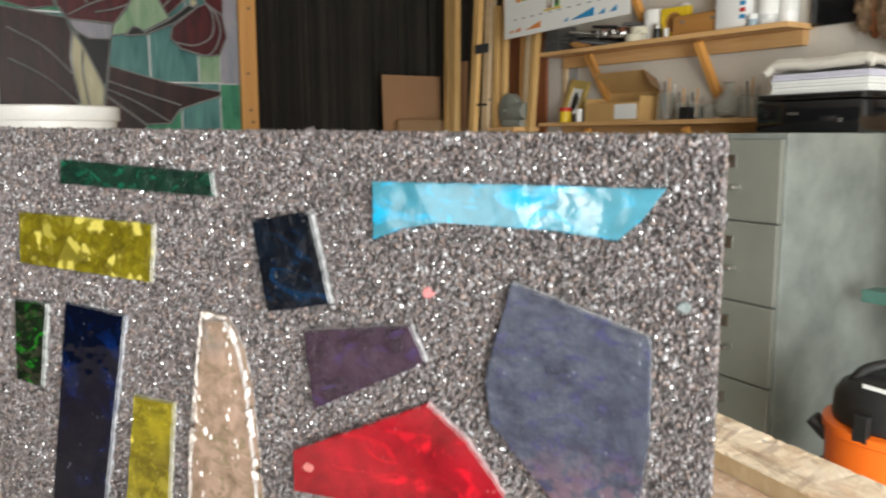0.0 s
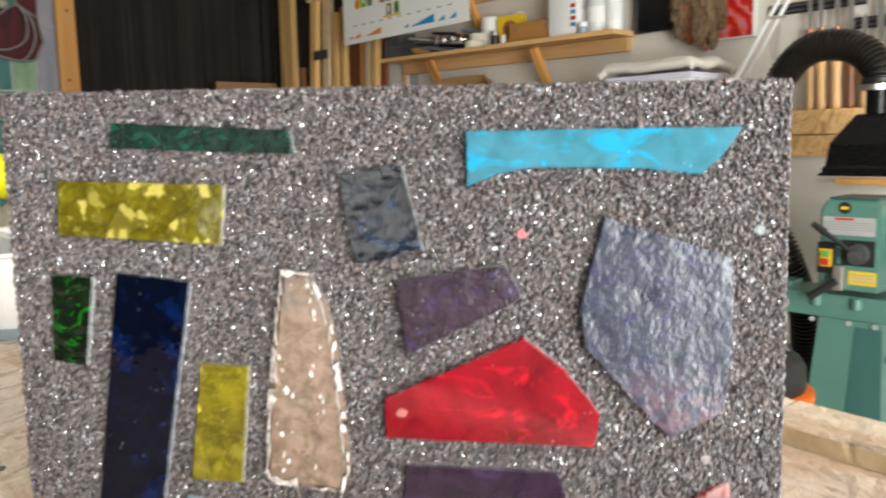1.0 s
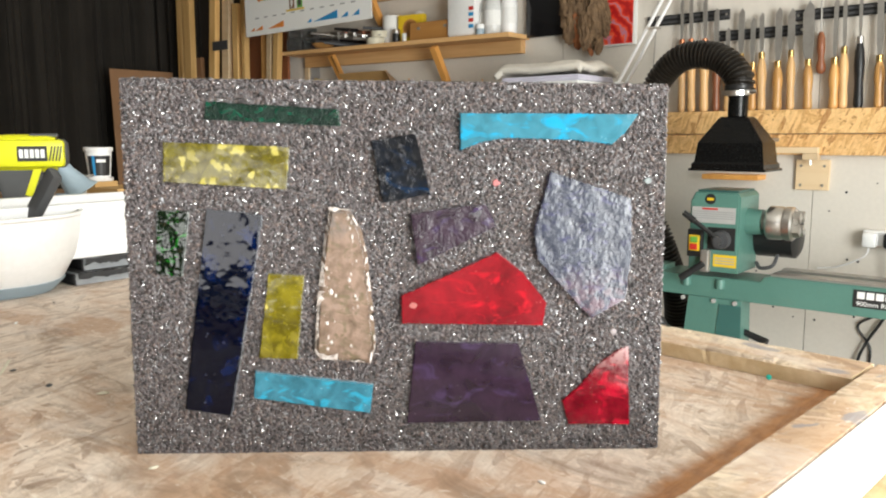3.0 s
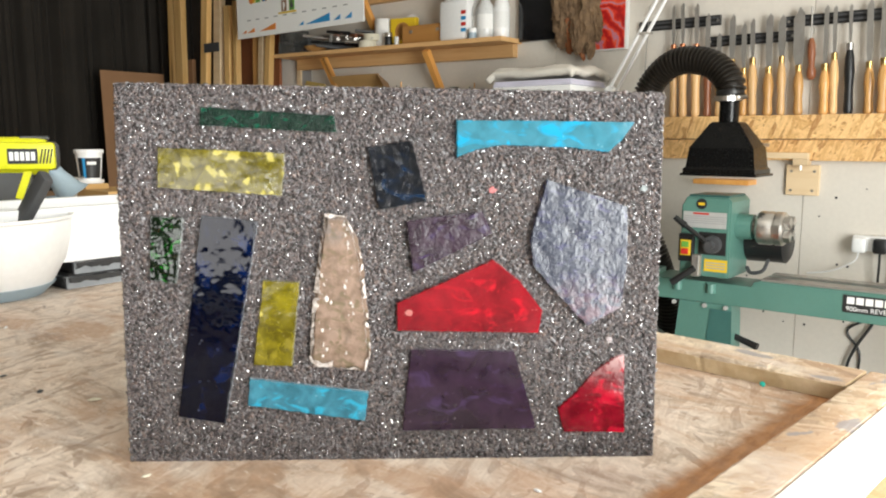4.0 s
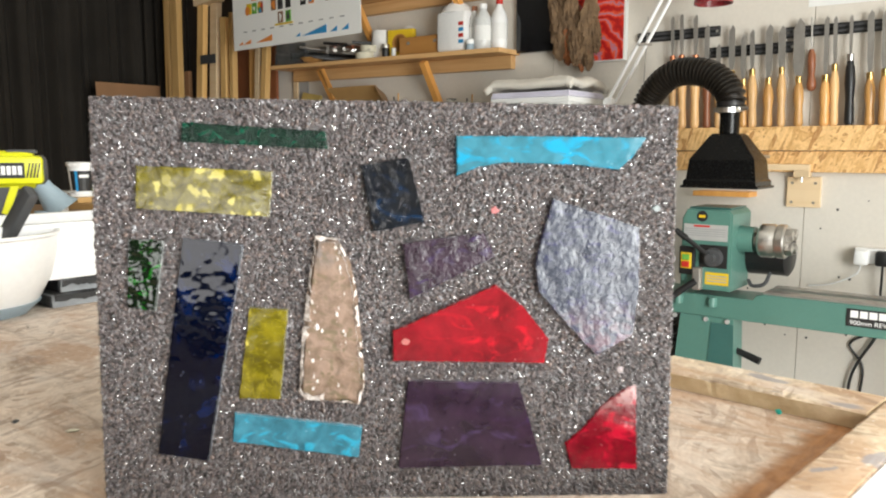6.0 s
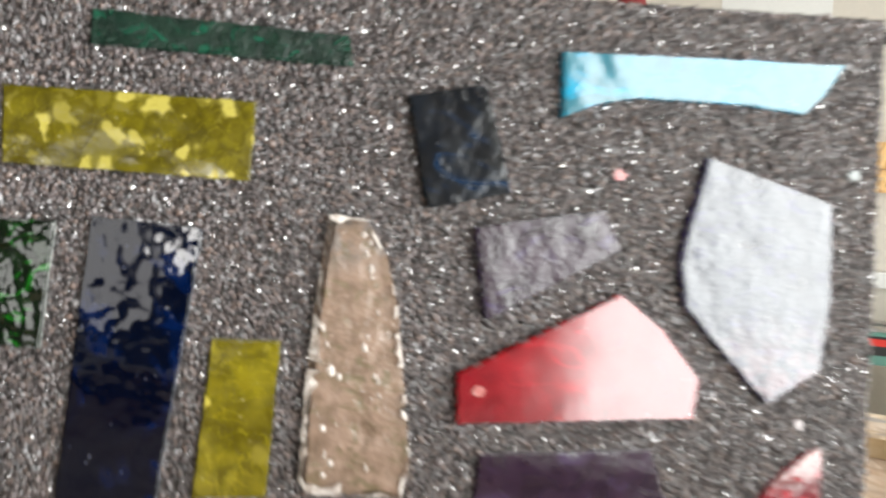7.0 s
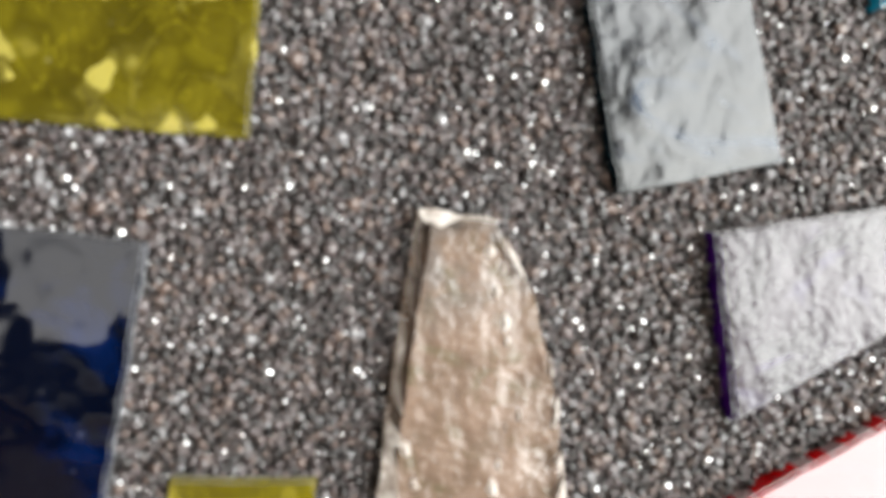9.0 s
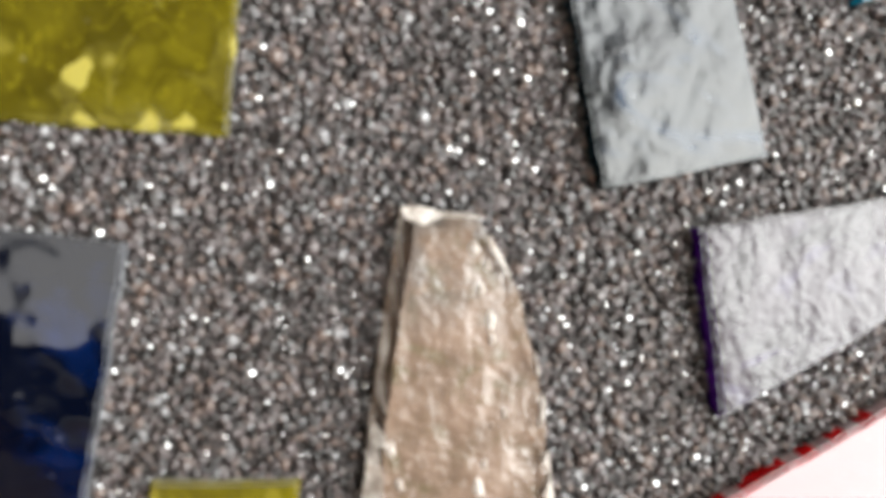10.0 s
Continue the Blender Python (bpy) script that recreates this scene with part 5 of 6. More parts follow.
part("shaft", rod((0, 0, 0.165), (0, 0, 0.29), 0.004, 0.004, 8), M_TOOLSTEEL, short)

single("thin_rod", rod((0, 0, 0), (0.012, 0, 0.29), 0.0028, 0.002, 8), M_TOOLSTEEL, at(-1.205, 0.021, 1.53), "thin dark steel rod held on the magnetic bar", "rod")

block = thing("wall_bracket", at(-0.49, 0, 0.985), "pale plywood block with a stick and hanging bolts", "bracket")
part("plate", box(-0.065, 0.065, -0.018, -0.0005, 0.0, 0.125, 0.002), M_PLY, block)
part("stick", box(-0.165, 0.03, -0.07, -0.035, 0.152, 0.177, 0.002), M_PLY, block)
part("post", box(-0.03, 0.03, -0.07, -0.0185, 0.126, 0.1515, 0.002), M_PLY, block)
for x, z in ((-0.045, 0.02), (0.04, 0.02), (-0.045, 0.1), (0.045, 0.1)):
    part("screw", rod((x, -0.0182, z), (x, -0.021, z), 0.006, 0.005, 10), M_TOOLSTEEL, block)
for x in (-0.14, 0.0):
    part("bolt", rod((x, -0.055, 0.151), (x, -0.055, 0.105), 0.005, 0.005, 8), M_STEEL, block)
single("wood_offcut", box(-0.12, 0.12, -0.11, 0.0, 0, 0.022, 0.002), M_ORANGEWOOD, at(-0.8, 0.0, 1.022), "orange-brown wooden ledge on the wall behind the hood", "ledge")

single("wall_notice", box(-0.105, 0.3, -0.003, -0.0008, 0, 0.3), M_PAPER, at(-0.41, 0, 1.792) @ pose(0, 0, 0, 0, 0.5, 0), "white paper sheet pinned to the wall over the tools", "notice")

# Drill holes and screw heads in the wall
rng = random.Random(21)
for s, z in ((-0.535, 0.437), (-0.45, 0.436), (-0.62, 0.47), (-0.3, 0.47), (-0.42, 0.9), (-0.36, 0.98), (-0.3, 0.7), (-0.34, 0.705), (-0.44, 1.08), (-0.66, 0.5), (-0.25, 1.02), (-0.7, 0.62)):
    single("screw_hole", rod((0, 0.001, 0), (0, -0.0015, 0), rng.uniform(0.003, 0.006), None, 10), M_INK, at(s, 0, z), "small dark screw hole in the wall board", "screw hole", "screw holes")

# ---- pictures and driftwood ----
canvas = thing("dark_canvas", at(-1.765, 0, 1.71), "black canvas hung on the wall", "painting")
part("canvas", box(-0.14, 0.14, -0.03, -0.001, 0, 0.5, 0.003), M_GLOSS, canvas)
red = thing("red_painting", at(-1.42, 0, 1.637), "red swirled abstract painting with a white edge", "painting")
part("canvas", box(-0.13, 0.12, -0.028, -0.001, 0, 0.5, 0.002), M_PAPER, red)
part("paint", box(-0.13, 0.11, -0.0305, -0.0285, 0.006, 0.494), painting_material(), red)
drift = thing("driftwood_sculpture", at(-1.545, 0.07, 1.575), "ragged hanging driftwood and bark sculpture", "sculpture")
for k in range(16):
    r = random.Random(40 + k)
    x0 = -0.1 + 0.2 * (k % 8) / 7 + r.uniform(-0.02, 0.02)
    z0 = 0.03 + (0.03 if k < 8 else 0.14) + r.uniform(0, 0.08) - (0.06 if 2 < k < 6 else 0)
    L = r.uniform(0.18, 0.34) if k < 12 else r.uniform(0.1, 0.17)
    z0 = z0 if k < 12 else r.uniform(-0.01, 0.04)
    bm = bmesh.new()
    bmesh.ops.create_icosphere(bm, subdivisions=4, radius=1.0)
    wide = r.uniform(0.03, 0.045) if k < 12 else r.uniform(0.009, 0.016)
    for v in bm.verts:
        c = v.co.copy()
        w = 1 + 0.4 * noise.noise(c * 1.9 + Vector((k, 0, 0))) + 0.4 * noise.noise(c * 5 + Vector((0, k, 0))) + 0.3 * noise.noise(c * 11 + Vector((0, 0, k)))
        v.co = Vector((c.x * wide * w, c.y * 0.022 * w, c.z * L / 2 * (0.75 + 0.25 * w)))
    part("bark_piece", bm, M_RUST if k in (3, 12) else M_BARK, drift, "", pose(x0, r.uniform(-0.03, 0.02), z0 + L / 2, r.uniform(-8, 8), r.uniform(-16, 16), r.uniform(-30, 30)), True)

# ---- filing cabinet, printer, towels ----
CAB_TOP = 1.25
cab = thing("filing_cabinet", at(-1.617, 0.85, 0), "olive grey metal filing cabinet with four drawers, scuffed", "filing cabinet")
part("body", box(-0.237, 0.237, 0.012, 0.77, 0.03, CAB_TOP, 0.004), M_CABSIDE, cab)
part("plinth", box(-0.225, 0.225, 0.04, 0.75, 0.0, 0.0295), M_BLACK, cab)
for k in range(4):
    z0 = 0.05 + 0.296 * k
    d = part("drawer", box(-0.228, 0.228, -0.01, 0.0115, z0, z0 + 0.29, 0.004), M_CABINET, cab)
    part("handle", rod((-0.06, -0.03, 0), (0.06, -0.03, 0), 0.006, None, 10, box(-0.062, -0.05, -0.032, 0, -0.006, 0.006, bm=box(0.05, 0.062, -0.032, 0, -0.006, 0.006))), M_STEEL, d, "", pose(0, -0.0105, z0 + 0.12))
    part("label_holder", box(-0.045, 0.045, -0.014, -0.0105, z0 + 0.19, z0 + 0.235, 0.001), M_STEEL, d)
printer = thing("printer", at(-1.595, 0.27, CAB_TOP), "glossy black printer on top of the filing cabinet", "printer")
part("body", box(-0.225, 0.225, -0.19, 0.19, 0.002, 0.125, 0.012), M_GLOSS, printer, smooth=True)
part("lid", box(-0.222, 0.222, -0.186, 0.19, 0.1275, 0.152, 0.006), M_GLOSS, printer, smooth=True)
part("emblem", box(-0.075, -0.03, -0.194, -0.1905, 0.07, 0.08), M_STEEL, printer, "small silver mark")
part("button", box(0.14, 0.155, -0.194, -0.1905, 0.04, 0.055), M_STEEL, printer)
PT = CAB_TOP + 0.1535
papers = thing("paper_stack", at(-1.575, 0.26, PT), "stack of white and lilac paper on the printer", "paper stack")
for k in range(6):
    part("paper_layer", box(-0.21 + 0.004 * (k % 3), 0.21 - 0.006 * (k % 2), -0.165 + 0.005 * (k % 2), 0.16, 0.013 * k, 0.013 * k + 0.0125, 0.002), M_LILAC if k in (4, 5) else M_PAPER, papers)
bm = bmesh.new()
bmesh.ops.create_grid(bm, x_segments=40, y_segments=24, size=0.5)
for v in bm.verts:
    x, y = v.co.x * 0.47, v.co.y * 0.36
    edge = max(0, abs(v.co.x) - 0.4) * 10
    z = 0.03 - 0.03 * edge ** 2 + 0.018 * noise.noise(Vector((x * 9, y * 9, 2))) + 0.004 * noise.noise(Vector((x * 40, y * 40, 5)))
    z -= 0.035 * max(0, abs(v.co.y) - 0.42) * 10
    v.co = Vector((x, y, max(z, -0.012) + 0.008 * x / 0.29))
towel = single("folded_towel", bm, M_CLOTH, at(-1.58, 0.265, PT + 0.105), "cream folded towel draped over the paper stack", "towel", smooth=True)
towel.modifiers.new("thickness", "SOLIDIFY").thickness = 0.028

# ---- angle lamp ----
lamp = thing("angle_lamp", at(-1.235, 0.3, 1.31), "white jointed lamp arm with twin rods, mounted by the wall", "lamp")
part("base_clamp", box(-0.03, 0.03, -0.03, 0.03, 0.0, 0.1, 0.005), M_WHITE, lamp)
part("clamp_block", box(0.032, 0.075, -0.03, 0.03, 0.02, 0.09, 0.004), M_ORANGEWOOD, lamp)
part("wall_arm", box(-0.02, 0.02, 0.032, 0.297, 0.03, 0.06, 0.002), M_DARKGREY, lamp)
part("joint", rod((0, -0.02, 0.115), (0, 0.02, 0.115), 0.022, None, 16), M_WHITE, lamp)
for dx in (-0.012, 0.028):
    part("arm_rod", rod((dx, 0.0, 0.115), (dx + 0.3, -0.02, 0.62), 0.0075, None, 10), M_WHITE, lamp)
part("cross_link", rod((0.14, -0.025, 0.35), (0.19, -0.005, 0.35), 0.006, None, 8), M_STEEL, lamp)
part("upper_joint", rod((0.32, -0.05, 0.62), (0.32, 0.02, 0.62), 0.02, None, 16), M_STEEL, lamp)
part("upper_arm", rod((0.32, -0.02, 0.62), (0.435, 0.0, 0.6), 0.008, None, 10), M_WHITE, lamp)
part("shade", turned(((0.03, 0.13), (0.042, 0.1), (0.075, 0.012), (0.075, 0.0), (0.07, 0.0), (0.04, 0.095)), 24), plain("dark_red_enamel", (0.26, 0.02, 0.025), (0.2, 0.015, 0.02), 0.3, coat=0.3), lamp, "dark red enamel shade", pose(0.44, 0.0, 0.485), True)

# ---- dust hood and hose ----
hood = thing("dust_hood", at(-0.642, 0.5, 1.085), "black plastic dust extraction hood on a ribbed hose", "extractor hood")
bm = bmesh.new()
levels = ((0.134, 0.093, 0.0), (0.134, 0.093, 0.02), (0.128, 0.088, 0.028), (0.119, 0.082, 0.1), (0.056, 0.052, 0.188), (0.045, 0.045, 0.195))
rings = [[bm.verts.new((sx * a, sy * b, z)) for sx, sy in ((-1, -1), (1, -1), (1, 1), (-1, 1))] for a, b, z in levels]
for p, q in zip(rings, rings[1:]):
    for k in range(4):
        bm.faces.new((p[k], p[(k + 1) % 4], q[(k + 1) % 4], q[k]))
bm.faces.new(rings[-1])
bmesh.ops.bevel(bm, geom=[e for e in bm.edges if abs(e.verts[0].co.z - e.verts[1].co.z) > 0.02], offset=0.008, segments=2, affect="EDGES")
part("funnel", bm, M_HOOD, hood)
part("rim", box(-0.143, 0.143, -0.1, 0.1, -0.006, 0.004, 0.002), M_HOOD, hood)
part("neck", turned(((0.036, 0.192), (0.036, 0.27), (0.042, 0.27), (0.042, 0.3)), 24), M_HOOD, hood, smooth=True)
part("clamp_band", turned(((0.053, 0.275), (0.053, 0.293)), 24), M_STEEL, hood, "steel hose clamp", pose(0, 0, 0, 4, 0, 0))
part("clamp_screw", rod((0.05, -0.03, 0.285), (0.075, -0.03, 0.285), 0.007, None, 10), M_STEEL, hood)
part("stay", box(-0.02, 0.02, 0.08, 0.49, 0.1, 0.115, 0.002), M_TOOLSTEEL, hood)
way = curve_way(((-0.642, -0.5, 1.36), (-0.65, -0.49, 1.43), (-0.735, -0.47, 1.505), (-0.87, -0.45, 1.52), (-0.97, -0.43, 1.46), (-1.03, -0.42, 1.35), (-1.05, -0.42, 1.2), (-1.05, -0.42, 1.05), (-1.02, -0.42, 0.9), (-0.96, -0.4, 0.75), (-0.93, -0.32, 0.55), (-0.95, -0.25, 0.3), (-1.0, -0.2, 0.1)), 20)
hose = thing("ribbed_hose", ROOM.copy(), "fat black ribbed extraction hose curving over and down", "hose")
length = [0.0]
for a, b in zip(way, way[1:]):
    length.append(length[-1] + (b - a).length)
even, k = [], 0
for i in range(int(length[-1] / 0.0042)):
    d = i * 0.0042
    while length[k + 1] < d:
        k += 1
    even.append(way[k].lerp(way[k + 1], (d - length[k]) / max(1e-6, length[k + 1] - length[k])))
part("hose_tube", tube(even, 0.044, 20, None, 0.011, 2), M_RUBBER, hose)
part("cuff", turned(((0.05, 0.0), (0.0515, 0.003), (0.0515, 0.016), (0.048, 0.019)), 24), M_BLACK, hose, "smooth end cuff", pose(-0.642, -0.5, 1.379), True)
part("cuff", rod((-0.985, -0.215, 0.16), (-1.003, -0.197, 0.085), 0.058, 0.056, 24), M_BLACK, hose, "smooth end cuff")

# ---- wood lathe ----
lathe = thing("wood_lathe", at(-0.662, 0.5, 0), "green cast iron wood lathe with a steel chuck", "lathe")
head = part("headstock", prism(((-0.108, 0.7), (0.08, 0.7), (0.08, 0.985), (0.068, 1.0), (-0.09, 1.0), (-0.108, 0.965)), -0.1, 0.11, 0.006), M_GREENPAINT, lathe, "green painted headstock")
part("top_cap", box(-0.088, 0.066, -0.08, 0.1, 1.0005, 1.008, 0.002), M_GREENDARK, head)
part("data_plate", box(-0.098, 0.066, -0.1035, -0.1002, 0.885, 0.945), M_ALU, head, "aluminium data plate")
part("plate_bar", box(-0.06, 0.0, -0.1045, -0.1037, 0.935, 0.942), M_REDPRINT, head)
for k in range(4):
    part("text_bar", box(-0.094, 0.06, -0.1045, -0.1037, 0.902 + 0.008 * k, 0.905 + 0.008 * k), M_PALEINK, head)
part("mark_badge", turned(((0.02, 0), (0.02, 0.002)), 20), M_INK, head, "", pose(-0.03, -0.1003, 0.975, 90))
part("badge_shape", box(-0.042, -0.018, -0.1035, -0.1025, 0.97, 0.98), M_YELLOW, head)
part("dial_recess", box(-0.035, 0.068, -0.1025, -0.1002, 0.785, 0.87), M_INK, head)
part("dial", rod((0.018, -0.1026, 0.825), (0.018, -0.125, 0.825), 0.036, 0.032, 24), M_DARKGREY, head, "speed dial")
part("dial_hub", rod((0.018, -0.1255, 0.825), (0.018, -0.15, 0.825), 0.018, 0.016, 16), M_DARKGREY, head)
part("speed_lever", rod((0.018, -0.14, 0.83), (-0.068, -0.155, 0.895), 0.008, 0.009, 10), M_BLACK, head)
part("lever_grip", rod((-0.068, -0.155, 0.895), (-0.108, -0.162, 0.925), 0.013, 0.01, 12), M_BLACK, head)
sw = part("switch_box", box(-0.107, -0.048, -0.12, -0.1003, 0.755, 0.86, 0.004), M_BLACK, head)
part("switch_plate", box(-0.099, -0.057, -0.124, -0.1205, 0.778, 0.838, 0.002), M_YELLOW, sw)
part("start_button", box(-0.092, -0.064, -0.129, -0.1245, 0.81, 0.832, 0.002), M_GREENPRINT, sw)
part("stop_button", box(-0.092, -0.064, -0.131, -0.1245, 0.783, 0.805, 0.002), M_REDPRINT, sw)
part("warning_sticker", box(-0.01, 0.076, -0.1028, -0.1002, 0.722, 0.768), M_YELLOW, head)
for k in range(3):
    part("text_bar", box(-0.004, 0.07, -0.1036, -0.103, 0.733 + 0.01 * k, 0.737 + 0.01 * k), M_PALEINK, head)
part("lock_block", box(-0.052, -0.018, -0.13, -0.1003, 0.7, 0.785, 0.006), M_TOOLSTEEL, head)
part("lock_lever", rod((-0.035, -0.13, 0.735), (-0.115, -0.15, 0.672), 0.012, 0.014, 12), M_BLACK, head)
part("bearing_boss", rod((0.0805, 0.0, 0.89), (0.135, 0.0, 0.89), 0.05, 0.047, 28), M_GREENPAINT, lathe)
part("spindle", rod((0.135, 0.0, 0.89), (0.15, 0.0, 0.89), 0.028, None, 20), M_TOOLSTEEL, lathe)
chuck = part("chuck", turned(((0.035, 0), (0.055, 0.004), (0.06, 0.01), (0.06, 0.05), (0.056, 0.056), (0.056, 0.062), (0.06, 0.066), (0.06, 0.088), (0.054, 0.094)), 32), M_STEEL, lathe, "steel four jaw chuck", pose(0.15, 0, 0.89, 0, 90, 0) @ Matrix.Scale(1.04, 4), True)
for k in range(4):
    a = math.pi / 4 + math.pi / 2 * k
    part("jaw", box(0.018, 0.05, -0.014, 0.014, 0.0945, 0.118, 0.002), M_STEEL, chuck, "", pose(0, 0, 0, 0, 0, math.degrees(a)))
part("motor", rod((0.0815, 0.14, 0.825), (0.2, 0.14, 0.825), 0.082, 0.08, 32), M_BLACK, lathe, "black motor")
part("motor_cap", turned(((0.081, 0), (0.081, 0.02), (0.065, 0.03)), 32), M_BLACK, lathe, "", pose(0.2, 0.14, 0.825, 0, 90, 0), True)
part("motor_cable", tube(curve_way(((0.1, 0.05, 0.73), (0.12, 0.04, 0.71), (0.16, 0.05, 0.72), (0.17, 0.08, 0.76)), 8), 0.007, 8), M_DARKGREY, lathe)
bed = part("bed", prism(((-0.22, 0.6), (1.35, 0.6), (1.35, 0.705), (0.2, 0.705), (0.175, 0.698), (0.165, 0.68), (-0.22, 0.68)), -0.1, 0.09, 0.004), M_GREENPAINT, lathe, "green lathe bed")
part("way_rail", box(0.2, 1.35, -0.095, -0.03, 0.7055, 0.714), M_TOOLSTEEL, bed)
part("way_rail", box(0.2, 1.35, 0.03, 0.085, 0.7055, 0.714), M_TOOLSTEEL, bed)
part("sign_plate", box(0.475, 0.915, -0.103, -0.1003, 0.632, 0.692), M_INK, bed, "black maker's plate")
for k in range(6):
    part("maker_bar", box(0.487 + 0.0285 * k, 0.5105 + 0.0285 * k, -0.1045, -0.1033, 0.662, 0.686, 0.0005), M_PAPER, bed, "white block in place of a letter")
part("maker_bar", box(0.665, 0.805, -0.1045, -0.1033, 0.662, 0.684), M_REDPRINT, bed, "red block in place of a name")
words = bpy.data.curves.new("plate_words", "FONT")
words.body, words.size, words.extrude = "900mm REVERSIBLE HEAD", 0.0225, 0.0003
text = new("plate_words", words)
text.parent, text.matrix_basis = bed, pose(0.485, -0.1035, 0.638, 90)
bm = bmesh.new()
dep = bpy.context.evaluated_depsgraph_get()
flat = bpy.data.meshes.new_from_object(text.evaluated_get(dep))
bm.from_mesh(flat)
bpy.data.objects.remove(text)
part("plate_words", bm, M_PAPER, bed, "", pose(0.485, -0.1035, 0.638, 90))
for x in (-0.11, 0.02):
    part("bolt_boss", rod((x, -0.1, 0.675), (x, -0.1, 0.64), 0.017, None, 16), M_GREENPAINT, bed)
for x in (-0.12, 0.0, 0.08):
    part("bolt", rod((x, -0.1005, 0.59), (x, -0.109, 0.59), 0.009, None, 6), M_ALU, lathe)
leg = part("leg", prism(((-0.1, 0.5995), (0.1, 0.5995), (0.12, 0.0), (-0.16, 0.0)), -0.1, 0.0), M_GREENPAINT, lathe, "green sheet metal leg")
part("leg_flange", prism(((0.02, 0.58), (0.102, 0.58), (0.118, 0.0), (-0.02, 0.0)), -0.103, -0.1005), M_GREENDARK, leg)
part("leg", prism(((1.1, 0.5995), (1.3, 0.5995), (1.34, 0.0), (1.08, 0.0)), -0.1, 0.0), M_GREENPAINT, lathe, "green sheet metal leg")
part("clamp_handle", rod((0.1, -0.05, 0.475), (0.19, -0.06, 0.45), 0.012, 0.014, 12), M_BLACK, lathe)
part("guard_bracket", box(-0.6, -0.22, -0.05, 0.05, 0.655, 0.7, 0.004), M_GREENPAINT, lathe, "green outboard rest arm")

# ---- sockets and cables ----
strip = thing("socket_strip", at(-0.262, 0, 0.775), "white socket strip with white and black plugs", "power strip")
part("strip", box(-0.02, 0.7, -0.04, -0.0005, 0, 0.06, 0.004), M_WHITE, strip)
for x, mat in ((0.01, M_WHITE), (0.085, M_BLACK), (0.16, M_BLACK), (0.235, M_BLACK)):
    p = part("plug", box(-0.026, 0.026, -0.075, -0.0405, -0.005, 0.055, 0.01), mat, strip, "", pose(x, 0, 0), True)
for k, (pts, r, mat) in enumerate(((((-0.252, -0.055, 0.775), (-0.27, -0.05, 0.73), (-0.36, -0.03, 0.68), (-0.45, -0.01, 0.66)), 0.0035, M_WHITE), (((-0.177, -0.055, 0.775), (-0.18, -0.04, 0.68), (-0.19, -0.02, 0.52), (-0.28, -0.012, 0.44), (-0.23, -0.012, 0.35), (-0.235, -0.012, 0.2), (-0.22, -0.03, 0.01)), 0.0048, M_BLACK),
                                  (((-0.102, -0.055, 0.775), (-0.12, -0.04, 0.66), (-0.18, -0.02, 0.5), (-0.25, -0.026, 0.36), (-0.275, -0.026, 0.25), (-0.28, -0.04, 0.01)), 0.006, M_BLACK), (((-0.6, -0.01, 0.56), (-0.5, -0.008, 0.52), (-0.4, -0.008, 0.525), (-0.33, -0.01, 0.56)), 0.003, M_WHITE))):
    single("cable", tube(curve_way(pts, 10), r, 8), mat, ROOM.copy(), ("thin white cable along the wall", "black mains cable hanging in loops")[mat is M_BLACK], "cable", "wall cables", smooth=True)

# ---- vacuum ----
vac = thing("vacuum_cleaner", at(-0.737, 1.18, 0), "orange drum vacuum cleaner with a black domed lid", "vacuum cleaner")
part("drum", turned(((0.16, 0.06), (0.172, 0.08), (0.182, 0.47), (0.19, 0.475), (0.19, 0.495), (0.178, 0.5)), 36), M_ORANGE, vac, smooth=True)
part("lid", turned(((0.165, 0.5005), (0.168, 0.51), (0.165, 0.565), (0.15, 0.59), (0.1, 0.615), (0.04, 0.622)), 36), M_BLACK, vac, smooth=True)
part("handle", tube(curve_way(((-0.13, 0, 0.575), (-0.09, 0, 0.63), (0.0, 0, 0.655), (0.09, 0, 0.63), (0.13, 0, 0.575)), 8), 0.016, 12), M_BLACK, vac, "", pose(0, 0, 0, 0, 0, 35), True)
part("latch", box(-0.02, 0.02, -0.19, -0.168, 0.48, 0.55, 0.004), M_BLACK, vac)
part("mark_bar", box(-0.04, 0.03, -0.105, -0.1, 0.602, 0.612), M_PAPER, vac, "", pose(0, -0.02, 0, 0))
part("foot_ring", turned(((0.15, 0.0), (0.17, 0.01), (0.17, 0.0595), (0.15, 0.0596)), 36), M_BLACK, vac, smooth=True)
part("mark_block", box(0.02, 0.12, -0.186, -0.17, 0.2, 0.36), M_INK, vac, "", pose(0, 0, 0, 0, 0, 12))
part("hose_stub", rod((-0.17, -0.05, 0.42), (-0.21, -0.07, 0.46), 0.025, 0.022, 16), M_BLACK, vac)

# ---- things on the bench ----
bowl = thing("mixing_bowl", at(-0.92, 3.012, BENCH), "white plastic mixing bowl with a pouring lip and blue base", "bowl")
prof = ((0.07, 0.0), (0.078, 0.004), (0.096, 0.02), (0.115, 0.055), (0.124, 0.09), (0.127, 0.118), (0.131, 0.121), (0.131, 0.125), (0.124, 0.125), (0.12, 0.09), (0.11, 0.057), (0.091, 0.026), (0.065, 0.012))
bm = turned(prof, 48)
for v in bm.verts:
    a = math.atan2(v.co.y, v.co.x)
    pull = max(0.0, math.cos(a + 0.5)) ** 24 * max(0.0, (v.co.z - 0.07) / 0.06)
    v.co.x, v.co.y = v.co.x * (1 + 0.13 * pull), v.co.y * (1 + 0.13 * pull)
part("bowl_body", bm, M_WHITE, bowl, smooth=True)
